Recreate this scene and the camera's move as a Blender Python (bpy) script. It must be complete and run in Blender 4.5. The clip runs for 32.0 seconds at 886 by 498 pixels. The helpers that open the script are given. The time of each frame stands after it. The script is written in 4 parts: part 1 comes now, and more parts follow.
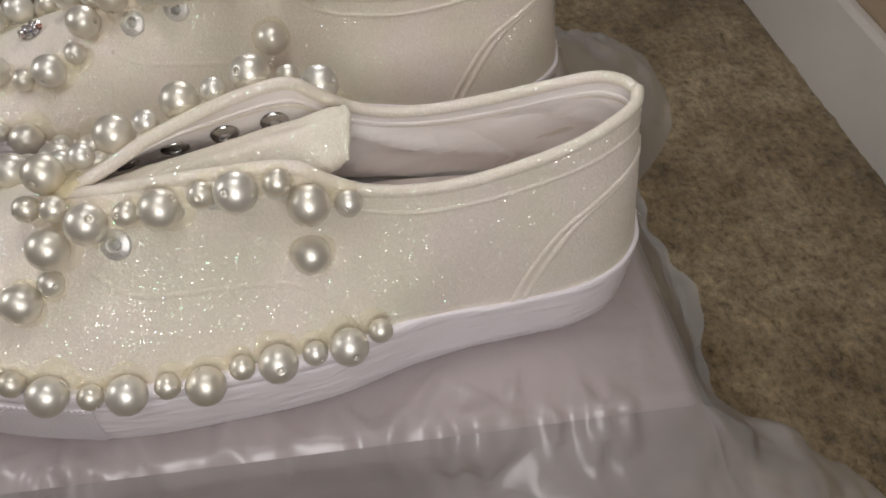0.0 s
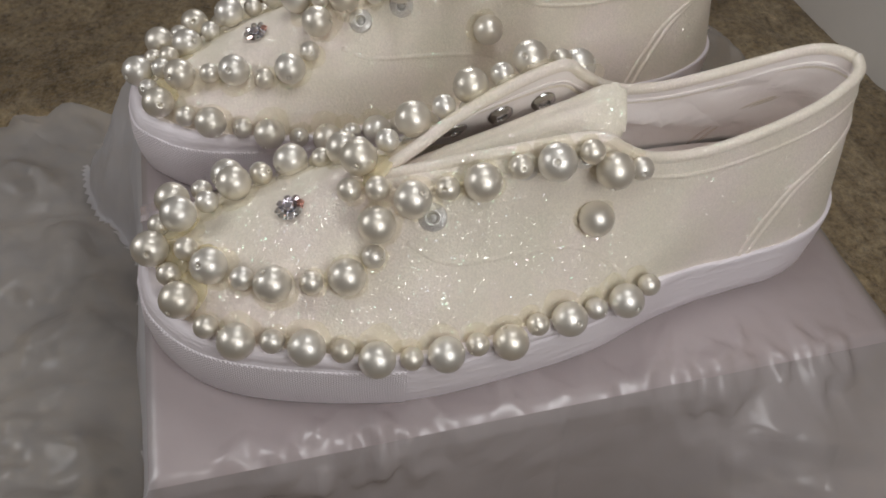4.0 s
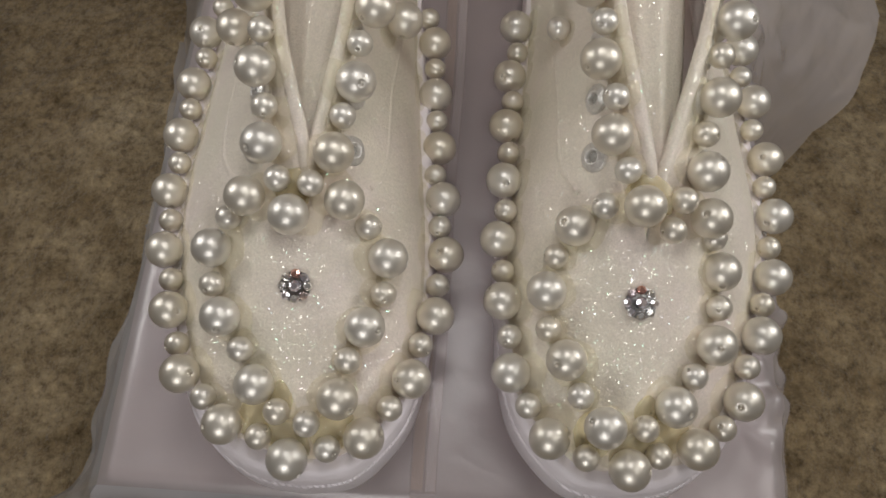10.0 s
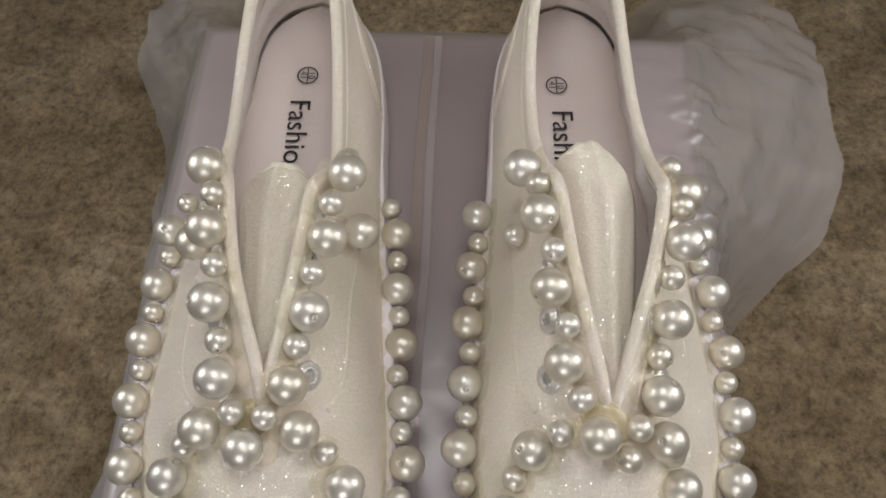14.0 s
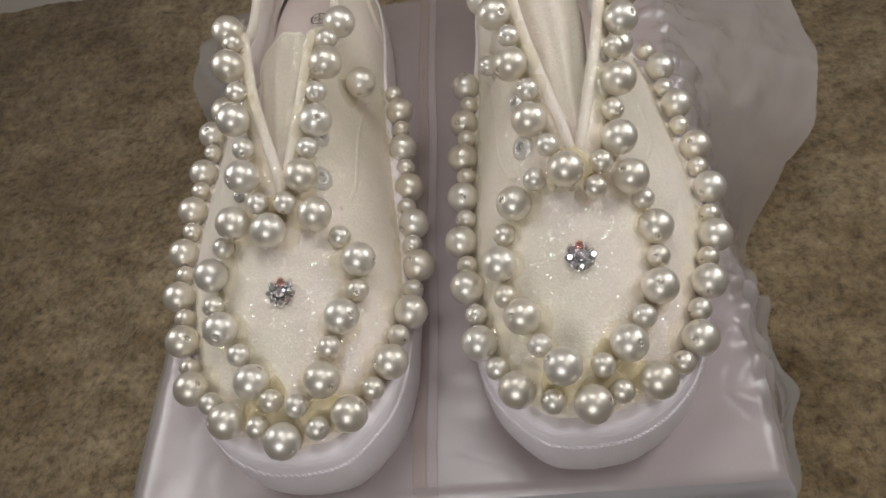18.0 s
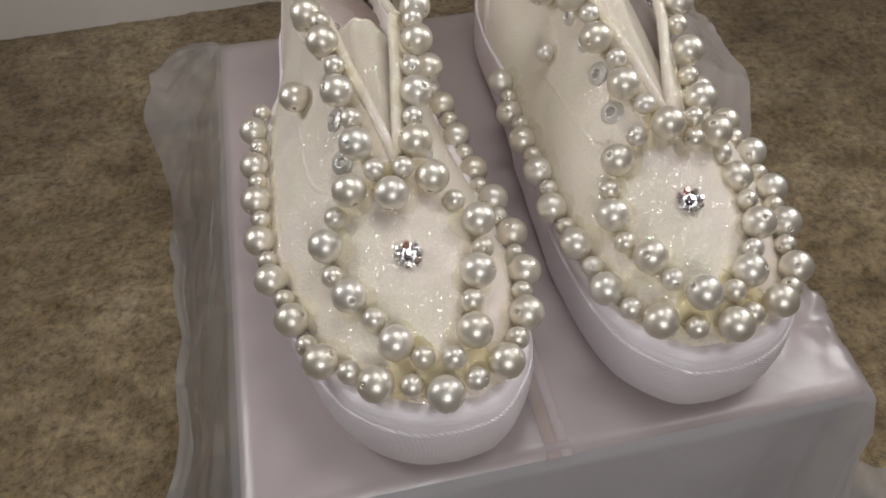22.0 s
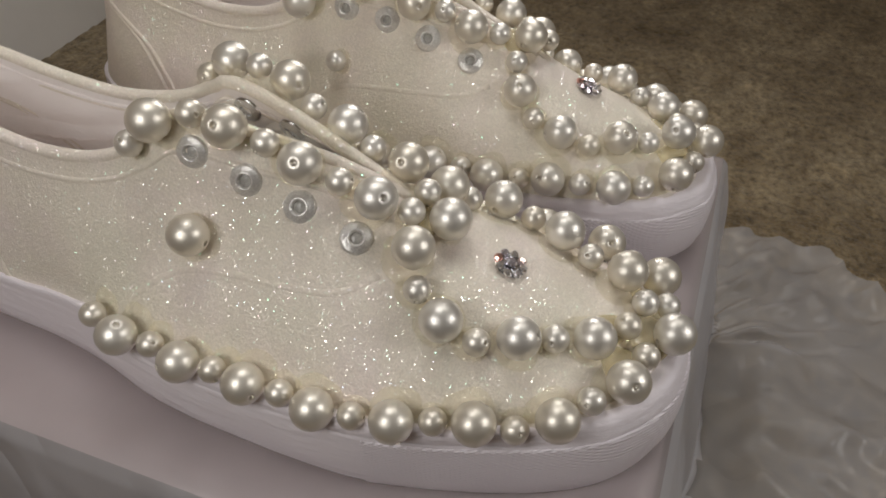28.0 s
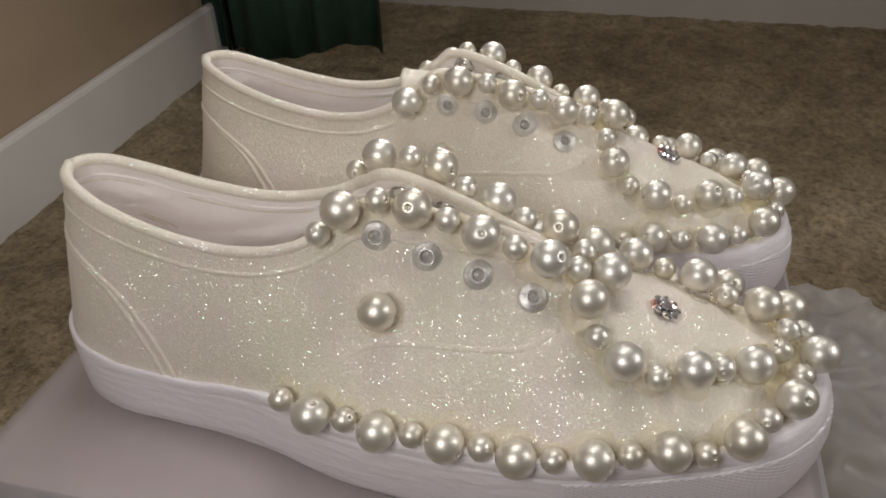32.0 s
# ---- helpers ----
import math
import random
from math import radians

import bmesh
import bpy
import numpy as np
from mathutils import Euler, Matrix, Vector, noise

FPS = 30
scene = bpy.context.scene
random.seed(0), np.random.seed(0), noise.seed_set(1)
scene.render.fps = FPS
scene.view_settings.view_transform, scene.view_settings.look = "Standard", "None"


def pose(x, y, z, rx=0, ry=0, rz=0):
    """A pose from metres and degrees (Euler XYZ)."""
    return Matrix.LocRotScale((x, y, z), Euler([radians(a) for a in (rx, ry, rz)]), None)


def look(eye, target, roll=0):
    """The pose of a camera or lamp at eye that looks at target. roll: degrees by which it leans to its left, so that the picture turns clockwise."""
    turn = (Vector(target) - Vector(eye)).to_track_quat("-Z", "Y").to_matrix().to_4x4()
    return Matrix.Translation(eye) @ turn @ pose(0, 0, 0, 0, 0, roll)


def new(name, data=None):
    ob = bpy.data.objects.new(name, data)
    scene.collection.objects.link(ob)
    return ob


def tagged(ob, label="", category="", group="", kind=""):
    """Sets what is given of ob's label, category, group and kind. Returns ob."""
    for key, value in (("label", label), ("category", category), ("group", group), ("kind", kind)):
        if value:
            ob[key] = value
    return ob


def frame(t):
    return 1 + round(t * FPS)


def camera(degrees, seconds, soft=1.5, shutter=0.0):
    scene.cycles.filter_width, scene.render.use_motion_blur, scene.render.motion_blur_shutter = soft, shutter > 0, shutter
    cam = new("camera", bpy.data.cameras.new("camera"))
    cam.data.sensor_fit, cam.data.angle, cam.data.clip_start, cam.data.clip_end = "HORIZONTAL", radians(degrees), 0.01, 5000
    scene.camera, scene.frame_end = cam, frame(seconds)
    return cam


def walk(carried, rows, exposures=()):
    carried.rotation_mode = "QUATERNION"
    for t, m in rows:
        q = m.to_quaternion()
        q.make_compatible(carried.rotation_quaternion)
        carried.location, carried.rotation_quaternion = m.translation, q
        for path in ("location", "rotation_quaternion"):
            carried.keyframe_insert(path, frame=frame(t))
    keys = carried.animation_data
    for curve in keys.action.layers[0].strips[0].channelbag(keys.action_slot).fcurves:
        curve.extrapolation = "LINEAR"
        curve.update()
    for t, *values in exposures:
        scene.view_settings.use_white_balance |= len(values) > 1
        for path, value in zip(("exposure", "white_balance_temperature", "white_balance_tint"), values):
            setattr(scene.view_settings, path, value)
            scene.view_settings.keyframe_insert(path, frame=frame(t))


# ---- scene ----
cam = camera(59.14, 32.0, soft=1.8)
PATH = [
    (0, (0.2353, -0.0022, 0.2486), (-0.3803, 0.1770, -0.5189), 6.34),
    (0.5, (0.2354, -0.0054, 0.2495), (-0.3709, 0.1574, -0.5289), 6.09),
    (1, (0.2374, -0.0233, 0.2499), (-0.3668, 0.1724, -0.5225), 7.85),
    (1.5, (0.2358, -0.0318, 0.2485), (-0.3650, 0.1567, -0.5284), 7.25),
    (2, (0.2366, -0.0515, 0.2498), (-0.3616, 0.1569, -0.5240), 8.11),
    (2.5, (0.2376, -0.0613, 0.2490), (-0.3590, 0.1533, -0.5243), 8.49),
    (3, (0.2347, -0.0749, 0.2471), (-0.3562, 0.1351, -0.5318), 8.29),
    (3.5, (0.2354, -0.0983, 0.2493), (-0.3643, 0.1329, -0.5168), 7.94),
    (5.5, (0.2264, -0.1360, 0.2587), (-0.3810, 0.1081, -0.4972), 4.02),
    (6, (0.1995, -0.1576, 0.2459), (-0.3607, 0.1502, -0.5233), 3.77),
    (6.5, (0.1792, -0.1871, 0.2308), (-0.3361, 0.1829, -0.5423), 5.56),
    (7, (0.1616, -0.1981, 0.2263), (-0.3186, 0.2227, -0.5434), 6.55),
    (7.5, (0.1287, -0.2336, 0.2508), (-0.2648, 0.2580, -0.5260), 7.48),
    (8, (0.0866, -0.2344, 0.2523), (-0.1744, 0.2779, -0.5659), 6.97),
    (8.5, (0.0526, -0.2219, 0.2654), (-0.1072, 0.2749, -0.5876), 4.94),
    (9, (0.0296, -0.2073, 0.2724), (-0.0539, 0.2283, -0.6239), 3.50),
    (9.5, (0.0313, -0.1755, 0.2810), (-0.0314, 0.2078, -0.6405), 0.82),
    (10, (-0.0047, -0.1738, 0.2810), (-0.0171, 0.2001, -0.6464), 0.37),
    (10.5, (-0.0100, -0.1839, 0.2662), (0.0118, 0.1850, -0.6630), 4.48),
    (11, (-0.0057, -0.1996, 0.2321), (0.0090, 0.1655, -0.6987), 4.26),
    (11.5, (-0.0012, -0.1926, 0.2524), (0.0129, 0.1925, -0.6704), 1.41),
    (12, (0.0014, -0.1768, 0.2641), (0.0139, 0.2193, -0.6540), 0.95),
    (12.5, (0.0123, -0.1606, 0.2752), (0.0086, 0.2420, -0.6402), -1.37),
    (13, (0.0177, -0.1469, 0.2821), (-0.0033, 0.2662, -0.6284), -3.53),
    (13.5, (0.0112, -0.1398, 0.2901), (-0.0087, 0.2848, -0.6150), -2.47),
    (14, (0.0084, -0.1242, 0.3031), (-0.0076, 0.3075, -0.5987), -1.13),
    (14.5, (0.0025, -0.1057, 0.3114), (-0.0053, 0.3296, -0.5889), 0.47),
    (16.5, (-0.0026, -0.1997, 0.2990), (-0.0003, 0.3426, -0.5412), -0.15),
    (17, (0.0047, -0.2306, 0.2896), (-0.0103, 0.3420, -0.5300), -3.04),
    (17.5, (0.0178, -0.2434, 0.2873), (-0.0290, 0.3279, -0.5321), -8.38),
    (18, (0.0362, -0.2513, 0.2727), (-0.0744, 0.3486, -0.5197), -15.61),
    (18.5, (0.0602, -0.2547, 0.2621), (-0.1104, 0.3441, -0.5204), -21.93),
    (19, (0.0810, -0.2618, 0.2716), (-0.1491, 0.3285, -0.5021), -27.19),
    (19.5, (0.0753, -0.2742, 0.2764), (-0.1497, 0.3375, -0.4821), -24.77),
    (20, (0.0469, -0.2801, 0.2710), (-0.1062, 0.3374, -0.5005), -18.35),
    (20.5, (0.0198, -0.2862, 0.2728), (-0.0452, 0.3398, -0.5042), -11.81),
    (21, (-0.0317, -0.2807, 0.2701), (-0.0199, 0.3566, -0.5004), -7.01),
    (21.5, (-0.0592, -0.2825, 0.2596), (0.0283, 0.3677, -0.4950), -2.94),
    (22, (-0.0807, -0.2760, 0.2589), (0.0673, 0.3766, -0.4841), -1.38),
    (22.5, (-0.0813, -0.2760, 0.2583), (0.0852, 0.3811, -0.4769), -1.38),
    (23, (-0.0700, -0.2471, 0.2720), (0.0956, 0.3895, -0.4811), -2.16),
    (23.5, (-0.0860, -0.2211, 0.2565), (0.2123, 0.3214, -0.5288), -1.09),
    (24, (-0.1242, -0.2037, 0.2452), (0.2649, 0.2508, -0.5561), 5.15),
    (24.5, (-0.1439, -0.2018, 0.2387), (0.2967, 0.2446, -0.5401), 6.06),
    (25, (-0.1653, -0.2060, 0.2423), (0.3243, 0.2368, -0.5089), 5.33),
    (25.5, (-0.1843, -0.2006, 0.2390), (0.3596, 0.2197, -0.4873), 4.24),
    (27.5, (-0.2179, -0.1473, 0.2115), (0.4694, 0.1259, -0.4616), 1.05),
    (28, (-0.2172, -0.1326, 0.2107), (0.4885, 0.1094, -0.4553), 0.47),
    (28.5, (-0.2183, -0.1212, 0.2121), (0.5104, 0.1139, -0.4312), -0.50),
    (29, (-0.2258, -0.1152, 0.2121), (0.5240, 0.1071, -0.4111), -0.76),
    (29.5, (-0.2337, -0.1075, 0.2093), (0.5315, 0.0961, -0.4014), -0.69),
    (30, (-0.2392, -0.1001, 0.2124), (0.5411, 0.0974, -0.3809), -1.07),
    (30.5, (-0.2404, -0.0944, 0.2122), (0.5509, 0.1042, -0.3660), -1.81),
    (31, (-0.2438, -0.0868, 0.2162), (0.5537, 0.1137, -0.3528), -2.61),
    (31.5, (-0.2507, -0.0823, 0.2194), (0.5477, 0.1252, -0.3458), -3.24),
    (32, (-0.2606, -0.0760, 0.2166), (0.5411, 0.1259, -0.3461), -2.66),
]
EXPOSURE = [(0, -0.3, 6350, 9), (3, -0.38, 6290, 9), (6, -0.32, 6100, 9), (8, -0.32, 6080, 9), (9, -0.34, 6300, 9), (10, -0.5, 6400, 9), (11, -0.36, 6330, 9), (12, -0.52, 6330, 9), (13, -0.5, 6250, 9), (14, -0.28, 6300, 9), (17, -0.3, 6350, 9), (20, -0.16, 6280, 9), (23, -0.2, 6370, 9), (25, -0.34, 6500, 9), (28, -0.36, 6450, 9), (32, -0.22, 6430, 9)]
walk(cam, [(t, look(eye, target, roll)) for t, eye, target, roll in PATH], EXPOSURE)

# ---- light ----
world = bpy.data.worlds.new("room_air")
scene.world = world
world.use_nodes = True
world.node_tree.nodes["Background"].inputs[0].default_value = (1.0, 0.93, 0.83, 1)
world.node_tree.nodes["Background"].inputs[1].default_value = 0.19


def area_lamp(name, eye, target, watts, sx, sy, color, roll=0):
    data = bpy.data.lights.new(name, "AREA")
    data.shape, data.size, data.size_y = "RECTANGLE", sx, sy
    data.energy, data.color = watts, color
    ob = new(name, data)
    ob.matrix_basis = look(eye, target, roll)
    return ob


# four fixed fills added along the phone's way round the shoes, in place of its one moving lamp; the room's tube lamp
area_lamp("phone_fill_lamp", (0.305, 0.0, 0.24), (0.03, 0.02, 0.0), 0.50, 0.13, 0.13, (1.0, 0.97, 0.95))
area_lamp("phone_fill_lamp", (-0.06, -0.50, 0.29), (0.0, -0.20, -0.06), 0.78, 0.16, 0.16, (1.0, 0.97, 0.95))
area_lamp("phone_fill_lamp", (0.0, 0.0, 0.42), (0.0, 0.04, 0.0), 0.41, 0.13, 0.13, (1.0, 0.97, 0.95))
area_lamp("phone_fill_lamp", (-0.31, 0.02, 0.25), (-0.02, 0.04, 0.01), 0.47, 0.13, 0.13, (1.0, 0.97, 0.95))
area_lamp("tube_lamp", (0.70, -0.22, 1.45), (0.35, -0.10, 0.0), 3.4, 0.75, 0.14, (1.0, 0.97, 0.92), 10)

# ---- materials ----


def material(name, base=(0.8, 0.8, 0.8), rough=0.5, metal=0.0):
    m = bpy.data.materials.new(name)
    m.use_nodes = True
    b = m.node_tree.nodes["Principled BSDF"]
    b.inputs["Base Color"].default_value = (*base, 1)
    b.inputs["Roughness"].default_value = rough
    b.inputs["Metallic"].default_value = metal
    return m, m.node_tree, b


def node(nt, kind, **values):
    n = nt.nodes.new(kind)
    for key, v in values.items():
        n.inputs[key.replace("_", " ")].default_value = v
    return n


def coords(nt, scale=None):
    tc = nt.nodes.new("ShaderNodeTexCoord")
    if scale is None:
        return tc.outputs["Object"]
    mp = node(nt, "ShaderNodeMapping", Scale=scale)
    nt.links.new(tc.outputs["Object"], mp.inputs[0])
    return mp.outputs[0]


def noise_tex(nt, vec, scale, detail=4.0, rough=0.55):
    n = node(nt, "ShaderNodeTexNoise", Scale=scale, Detail=detail, Roughness=rough)
    nt.links.new(vec, n.inputs["Vector"])
    return n.outputs["Fac"]


def ramp(nt, fac, stops):
    r = nt.nodes.new("ShaderNodeValToRGB")
    r.color_ramp.elements[0].position, r.color_ramp.elements[0].color = stops[0][0], (*stops[0][1], 1)
    r.color_ramp.elements[1].position, r.color_ramp.elements[1].color = stops[-1][0], (*stops[-1][1], 1)
    for pos, col in stops[1:-1]:
        e = r.color_ramp.elements.new(pos)
        e.color = (*col, 1)
    nt.links.new(fac, r.inputs[0])
    return r.outputs[0]


def bump(nt, height, strength, distance, before=None):
    b = node(nt, "ShaderNodeBump", Strength=strength, Distance=distance)
    nt.links.new(height, b.inputs["Height"])
    if before is not None:
        nt.links.new(before, b.inputs["Normal"])
    return b.outputs[0]


def math_node(nt, op, a, b=None, value=None):
    n = nt.nodes.new("ShaderNodeMath")
    n.operation = op
    nt.links.new(a, n.inputs[0])
    if b is not None:
        nt.links.new(b, n.inputs[1])
    if value is not None:
        n.inputs[1].default_value = value
    return n.outputs[0]


def glitter_fabric():
    m, nt, b = material("glitter_canvas", (0.78, 0.76, 0.68), 0.55)
    v = coords(nt)
    col = ramp(nt, noise_tex(nt, v, 24, 4), [(0.32, (0.718, 0.668, 0.555)), (0.5, (0.762, 0.69, 0.592)), (0.68, (0.788, 0.69, 0.638))])
    b.inputs["Specular IOR Level"].default_value = 0.25
    vor = node(nt, "ShaderNodeTexVoronoi", Scale=2700.0)
    nt.links.new(v, vor.inputs["Vector"])
    sep = nt.nodes.new("ShaderNodeSeparateColor")
    nt.links.new(vor.outputs["Color"], sep.inputs[0])
    grain = ramp(nt, sep.outputs[2], [(0.0, (0.91, 0.91, 0.90)), (0.6, (1.0, 1.0, 1.0)), (1.0, (1.08, 1.08, 1.07))])
    speck = nt.nodes.new("ShaderNodeMix")
    speck.data_type, speck.blend_type = "RGBA", "MULTIPLY"
    speck.inputs["Factor"].default_value = 1.0
    nt.links.new(col, speck.inputs["A"])
    nt.links.new(grain, speck.inputs["B"])
    nt.links.new(speck.outputs["Result"], b.inputs["Base Color"])
    weave = noise_tex(nt, v, 1100, 2)
    n1 = bump(nt, weave, 0.5, 0.0006)
    n2 = bump(nt, noise_tex(nt, v, 70, 3), 0.25, 0.002, n1)
    nt.links.new(n2, b.inputs["Normal"])
    b.inputs["Sheen Weight"].default_value = 0.15
    total = b.outputs[0]
    # flakes: tilted little mirrors, a fine layer and a sparse coarse one
    for size, share, core_, spread, rough_, stops in (
            (2650.0, 0.47, 0.47, 1.4, 0.20, [(0.0, (0.42, 0.40, 0.36)), (0.45, (0.44, 0.43, 0.38)), (0.65, (0.20, 0.44, 0.28)), (0.85, (0.30, 0.36, 0.46)), (1.0, (0.46, 0.30, 0.33))]),
            (1750.0, 0.87, 0.36, 1.6, 0.16, [(0.0, (0.56, 0.54, 0.50)), (0.40, (0.56, 0.56, 0.50)), (0.58, (0.20, 0.68, 0.40)), (0.80, (0.34, 0.62, 0.56)), (1.0, (0.66, 0.45, 0.48))])):
        vor = node(nt, "ShaderNodeTexVoronoi", Scale=size)
        nt.links.new(v, vor.inputs["Vector"])
        sep = nt.nodes.new("ShaderNodeSeparateColor")
        nt.links.new(vor.outputs["Color"], sep.inputs[0])
        mask = math_node(nt, "MULTIPLY", math_node(nt, "GREATER_THAN", sep.outputs[0], value=share), math_node(nt, "LESS_THAN", vor.outputs["Distance"], value=core_))
        geo = nt.nodes.new("ShaderNodeNewGeometry")
        sub = nt.nodes.new("ShaderNodeVectorMath")
        sub.operation = "SUBTRACT"
        other = node(nt, "ShaderNodeTexWhiteNoise")
        nt.links.new(vor.outputs["Position"], other.inputs["Vector"])
        nt.links.new(other.outputs["Color"], sub.inputs[0])
        sub.inputs[1].default_value = (0.5, 0.5, 0.5)
        mad = nt.nodes.new("ShaderNodeVectorMath")
        mad.operation = "MULTIPLY_ADD"
        nt.links.new(sub.outputs[0], mad.inputs[0])
        mad.inputs[1].default_value = (spread, spread, spread)
        nt.links.new(geo.outputs["Normal"], mad.inputs[2])
        nrm = nt.nodes.new("ShaderNodeVectorMath")
        nrm.operation = "NORMALIZE"
        nt.links.new(mad.outputs[0], nrm.inputs[0])
        gl = node(nt, "ShaderNodeBsdfAnisotropic", Roughness=rough_)
        dim = nt.nodes.new("ShaderNodeMix")
        dim.data_type = "RGBA"
        dim.inputs["A"].default_value = (0, 0, 0, 1)
        nt.links.new(mask, dim.inputs["Factor"])
        nt.links.new(ramp(nt, sep.outputs[1], stops), dim.inputs["B"])
        nt.links.new(dim.outputs["Result"], gl.inputs["Color"])
        nt.links.new(nrm.outputs[0], gl.inputs["Normal"])
        add = nt.nodes.new("ShaderNodeAddShader")
        nt.links.new(total, add.inputs[0])
        nt.links.new(gl.outputs[0], add.inputs[1])
        total = add.outputs[0]
    nt.links.new(total, nt.nodes["Material Output"].inputs[0])
    return m


def lining_fabric():
    m, nt, b = material("cotton_lining", (0.80, 0.75, 0.73), 0.8)
    v = coords(nt)
    col = ramp(nt, noise_tex(nt, v, 60, 4), [(0.3, (0.90, 0.835, 0.80)), (0.7, (0.94, 0.885, 0.855))])
    nt.links.new(col, b.inputs["Base Color"])
    n1 = bump(nt, noise_tex(nt, coords(nt, (700, 700, 1500)), 1.0, 2), 0.3, 0.0005)
    n = node(nt, "ShaderNodeTexNoise", Scale=1.0, Detail=1.0, Distortion=0.5)
    nt.links.new(coords(nt, (16, 16, 38)), n.inputs["Vector"])
    line = math_node(nt, "ABSOLUTE", math_node(nt, "SUBTRACT", n.outputs["Fac"], value=0.5))
    nt.links.new(bump(nt, line, 0.8, 0.012, n1), b.inputs["Normal"])
    return m


def rubber(textured):
    m, nt, b = material("toe_rubber" if textured else "sole_rubber", (0.84, 0.80, 0.85), 0.5)
    v = coords(nt)
    col = ramp(nt, noise_tex(nt, v, 35, 5), [(0.3, (0.88, 0.82, 0.86)), (0.7, (0.92, 0.865, 0.90))])
    nt.links.new(col, b.inputs["Base Color"])
    if textured:
        w1 = node(nt, "ShaderNodeTexWave", Scale=300.0, Distortion=0.0)
        nt.links.new(coords(nt, (1, 1, 1.6)), w1.inputs["Vector"])
        w1.bands_direction = "DIAGONAL"
        w2 = node(nt, "ShaderNodeTexWave", Scale=300.0, Distortion=0.0)
        nt.links.new(coords(nt, (-1, -1, 1.6)), w2.inputs["Vector"])
        w2.bands_direction = "DIAGONAL"
        h = math_node(nt, "MULTIPLY", w1.outputs["Fac"], w2.outputs["Fac"])
        nt.links.new(bump(nt, h, 0.7, 0.0006), b.inputs["Normal"])
    else:
        h = noise_tex(nt, coords(nt, (90, 90, 420)), 1.0, 4)
        nt.links.new(bump(nt, h, 0.6, 0.0014), b.inputs["Normal"])
    return m


def pearl_material():
    m, nt, b = material("pearl_lacquer", (0.82, 0.79, 0.70), 0.41, 0.68)
    info = nt.nodes.new("ShaderNodeObjectInfo")
    col = ramp(nt, info.outputs["Random"], [(0.0, (0.755, 0.70, 0.595)), (0.5, (0.775, 0.73, 0.645)), (1.0, (0.775, 0.745, 0.685))])
    nt.links.new(col, b.inputs["Base Color"])
    b.inputs["Coat Weight"].default_value = 0.6
    b.inputs["Coat Roughness"].default_value = 0.26
    nt.links.new(bump(nt, noise_tex(nt, coords(nt), 350, 2), 0.04, 0.0005), b.inputs["Normal"])
    return m


def clear_material(name, tint, clear, rough=0.15):
    m, nt, b = material(name, tint, rough)
    b.inputs["Specular IOR Level"].default_value = 0.6
    nt.links.new(bump(nt, noise_tex(nt, coords(nt), 160, 3), 0.2, 0.001), b.inputs["Normal"])
    tr = nt.nodes.new("ShaderNodeBsdfTransparent")
    tr.inputs[0].default_value = (*[min(1.0, 0.35 + 0.68 * c) for c in tint], 1)
    mix = nt.nodes.new("ShaderNodeMixShader")
    mix.inputs[0].default_value = clear
    nt.links.new(b.outputs[0], mix.inputs[1])
    nt.links.new(tr.outputs[0], mix.inputs[2])
    nt.links.new(mix.outputs[0], nt.nodes["Material Output"].inputs[0])
    return m


def plastic_film(name, low, high, clear, crease, fine, gloss=0.19):
    m, nt, b = material(name, high, gloss)
    v = coords(nt)
    col = ramp(nt, noise_tex(nt, v, 9, 4), [(0.3, low), (0.7, high)])
    nt.links.new(col, b.inputs["Base Color"])
    b.inputs["Specular IOR Level"].default_value = 0.55
    # sharp-edged creases: level lines of warped noise, coarse and fine
    normal = None
    for size, depth, strength in ((8.0, 0.016, crease), (fine, 0.24 / fine, crease)):
        n = node(nt, "ShaderNodeTexNoise", Scale=size, Detail=1.5, Roughness=0.5, Distortion=0.7)
        nt.links.new(v, n.inputs["Vector"])
        line = math_node(nt, "ABSOLUTE", math_node(nt, "SUBTRACT", n.outputs["Fac"], value=0.5))
        normal = bump(nt, line, strength, depth, normal)
    nt.links.new(bump(nt, noise_tex(nt, v, 140, 2), 0.10, 0.002, normal), b.inputs["Normal"])
    tr = nt.nodes.new("ShaderNodeBsdfTransparent")
    mix = nt.nodes.new("ShaderNodeMixShader")
    mix.inputs[0].default_value = clear
    nt.links.new(b.outputs[0], mix.inputs[1])
    nt.links.new(tr.outputs[0], mix.inputs[2])
    nt.links.new(mix.outputs[0], nt.nodes["Material Output"].inputs[0])
    return m


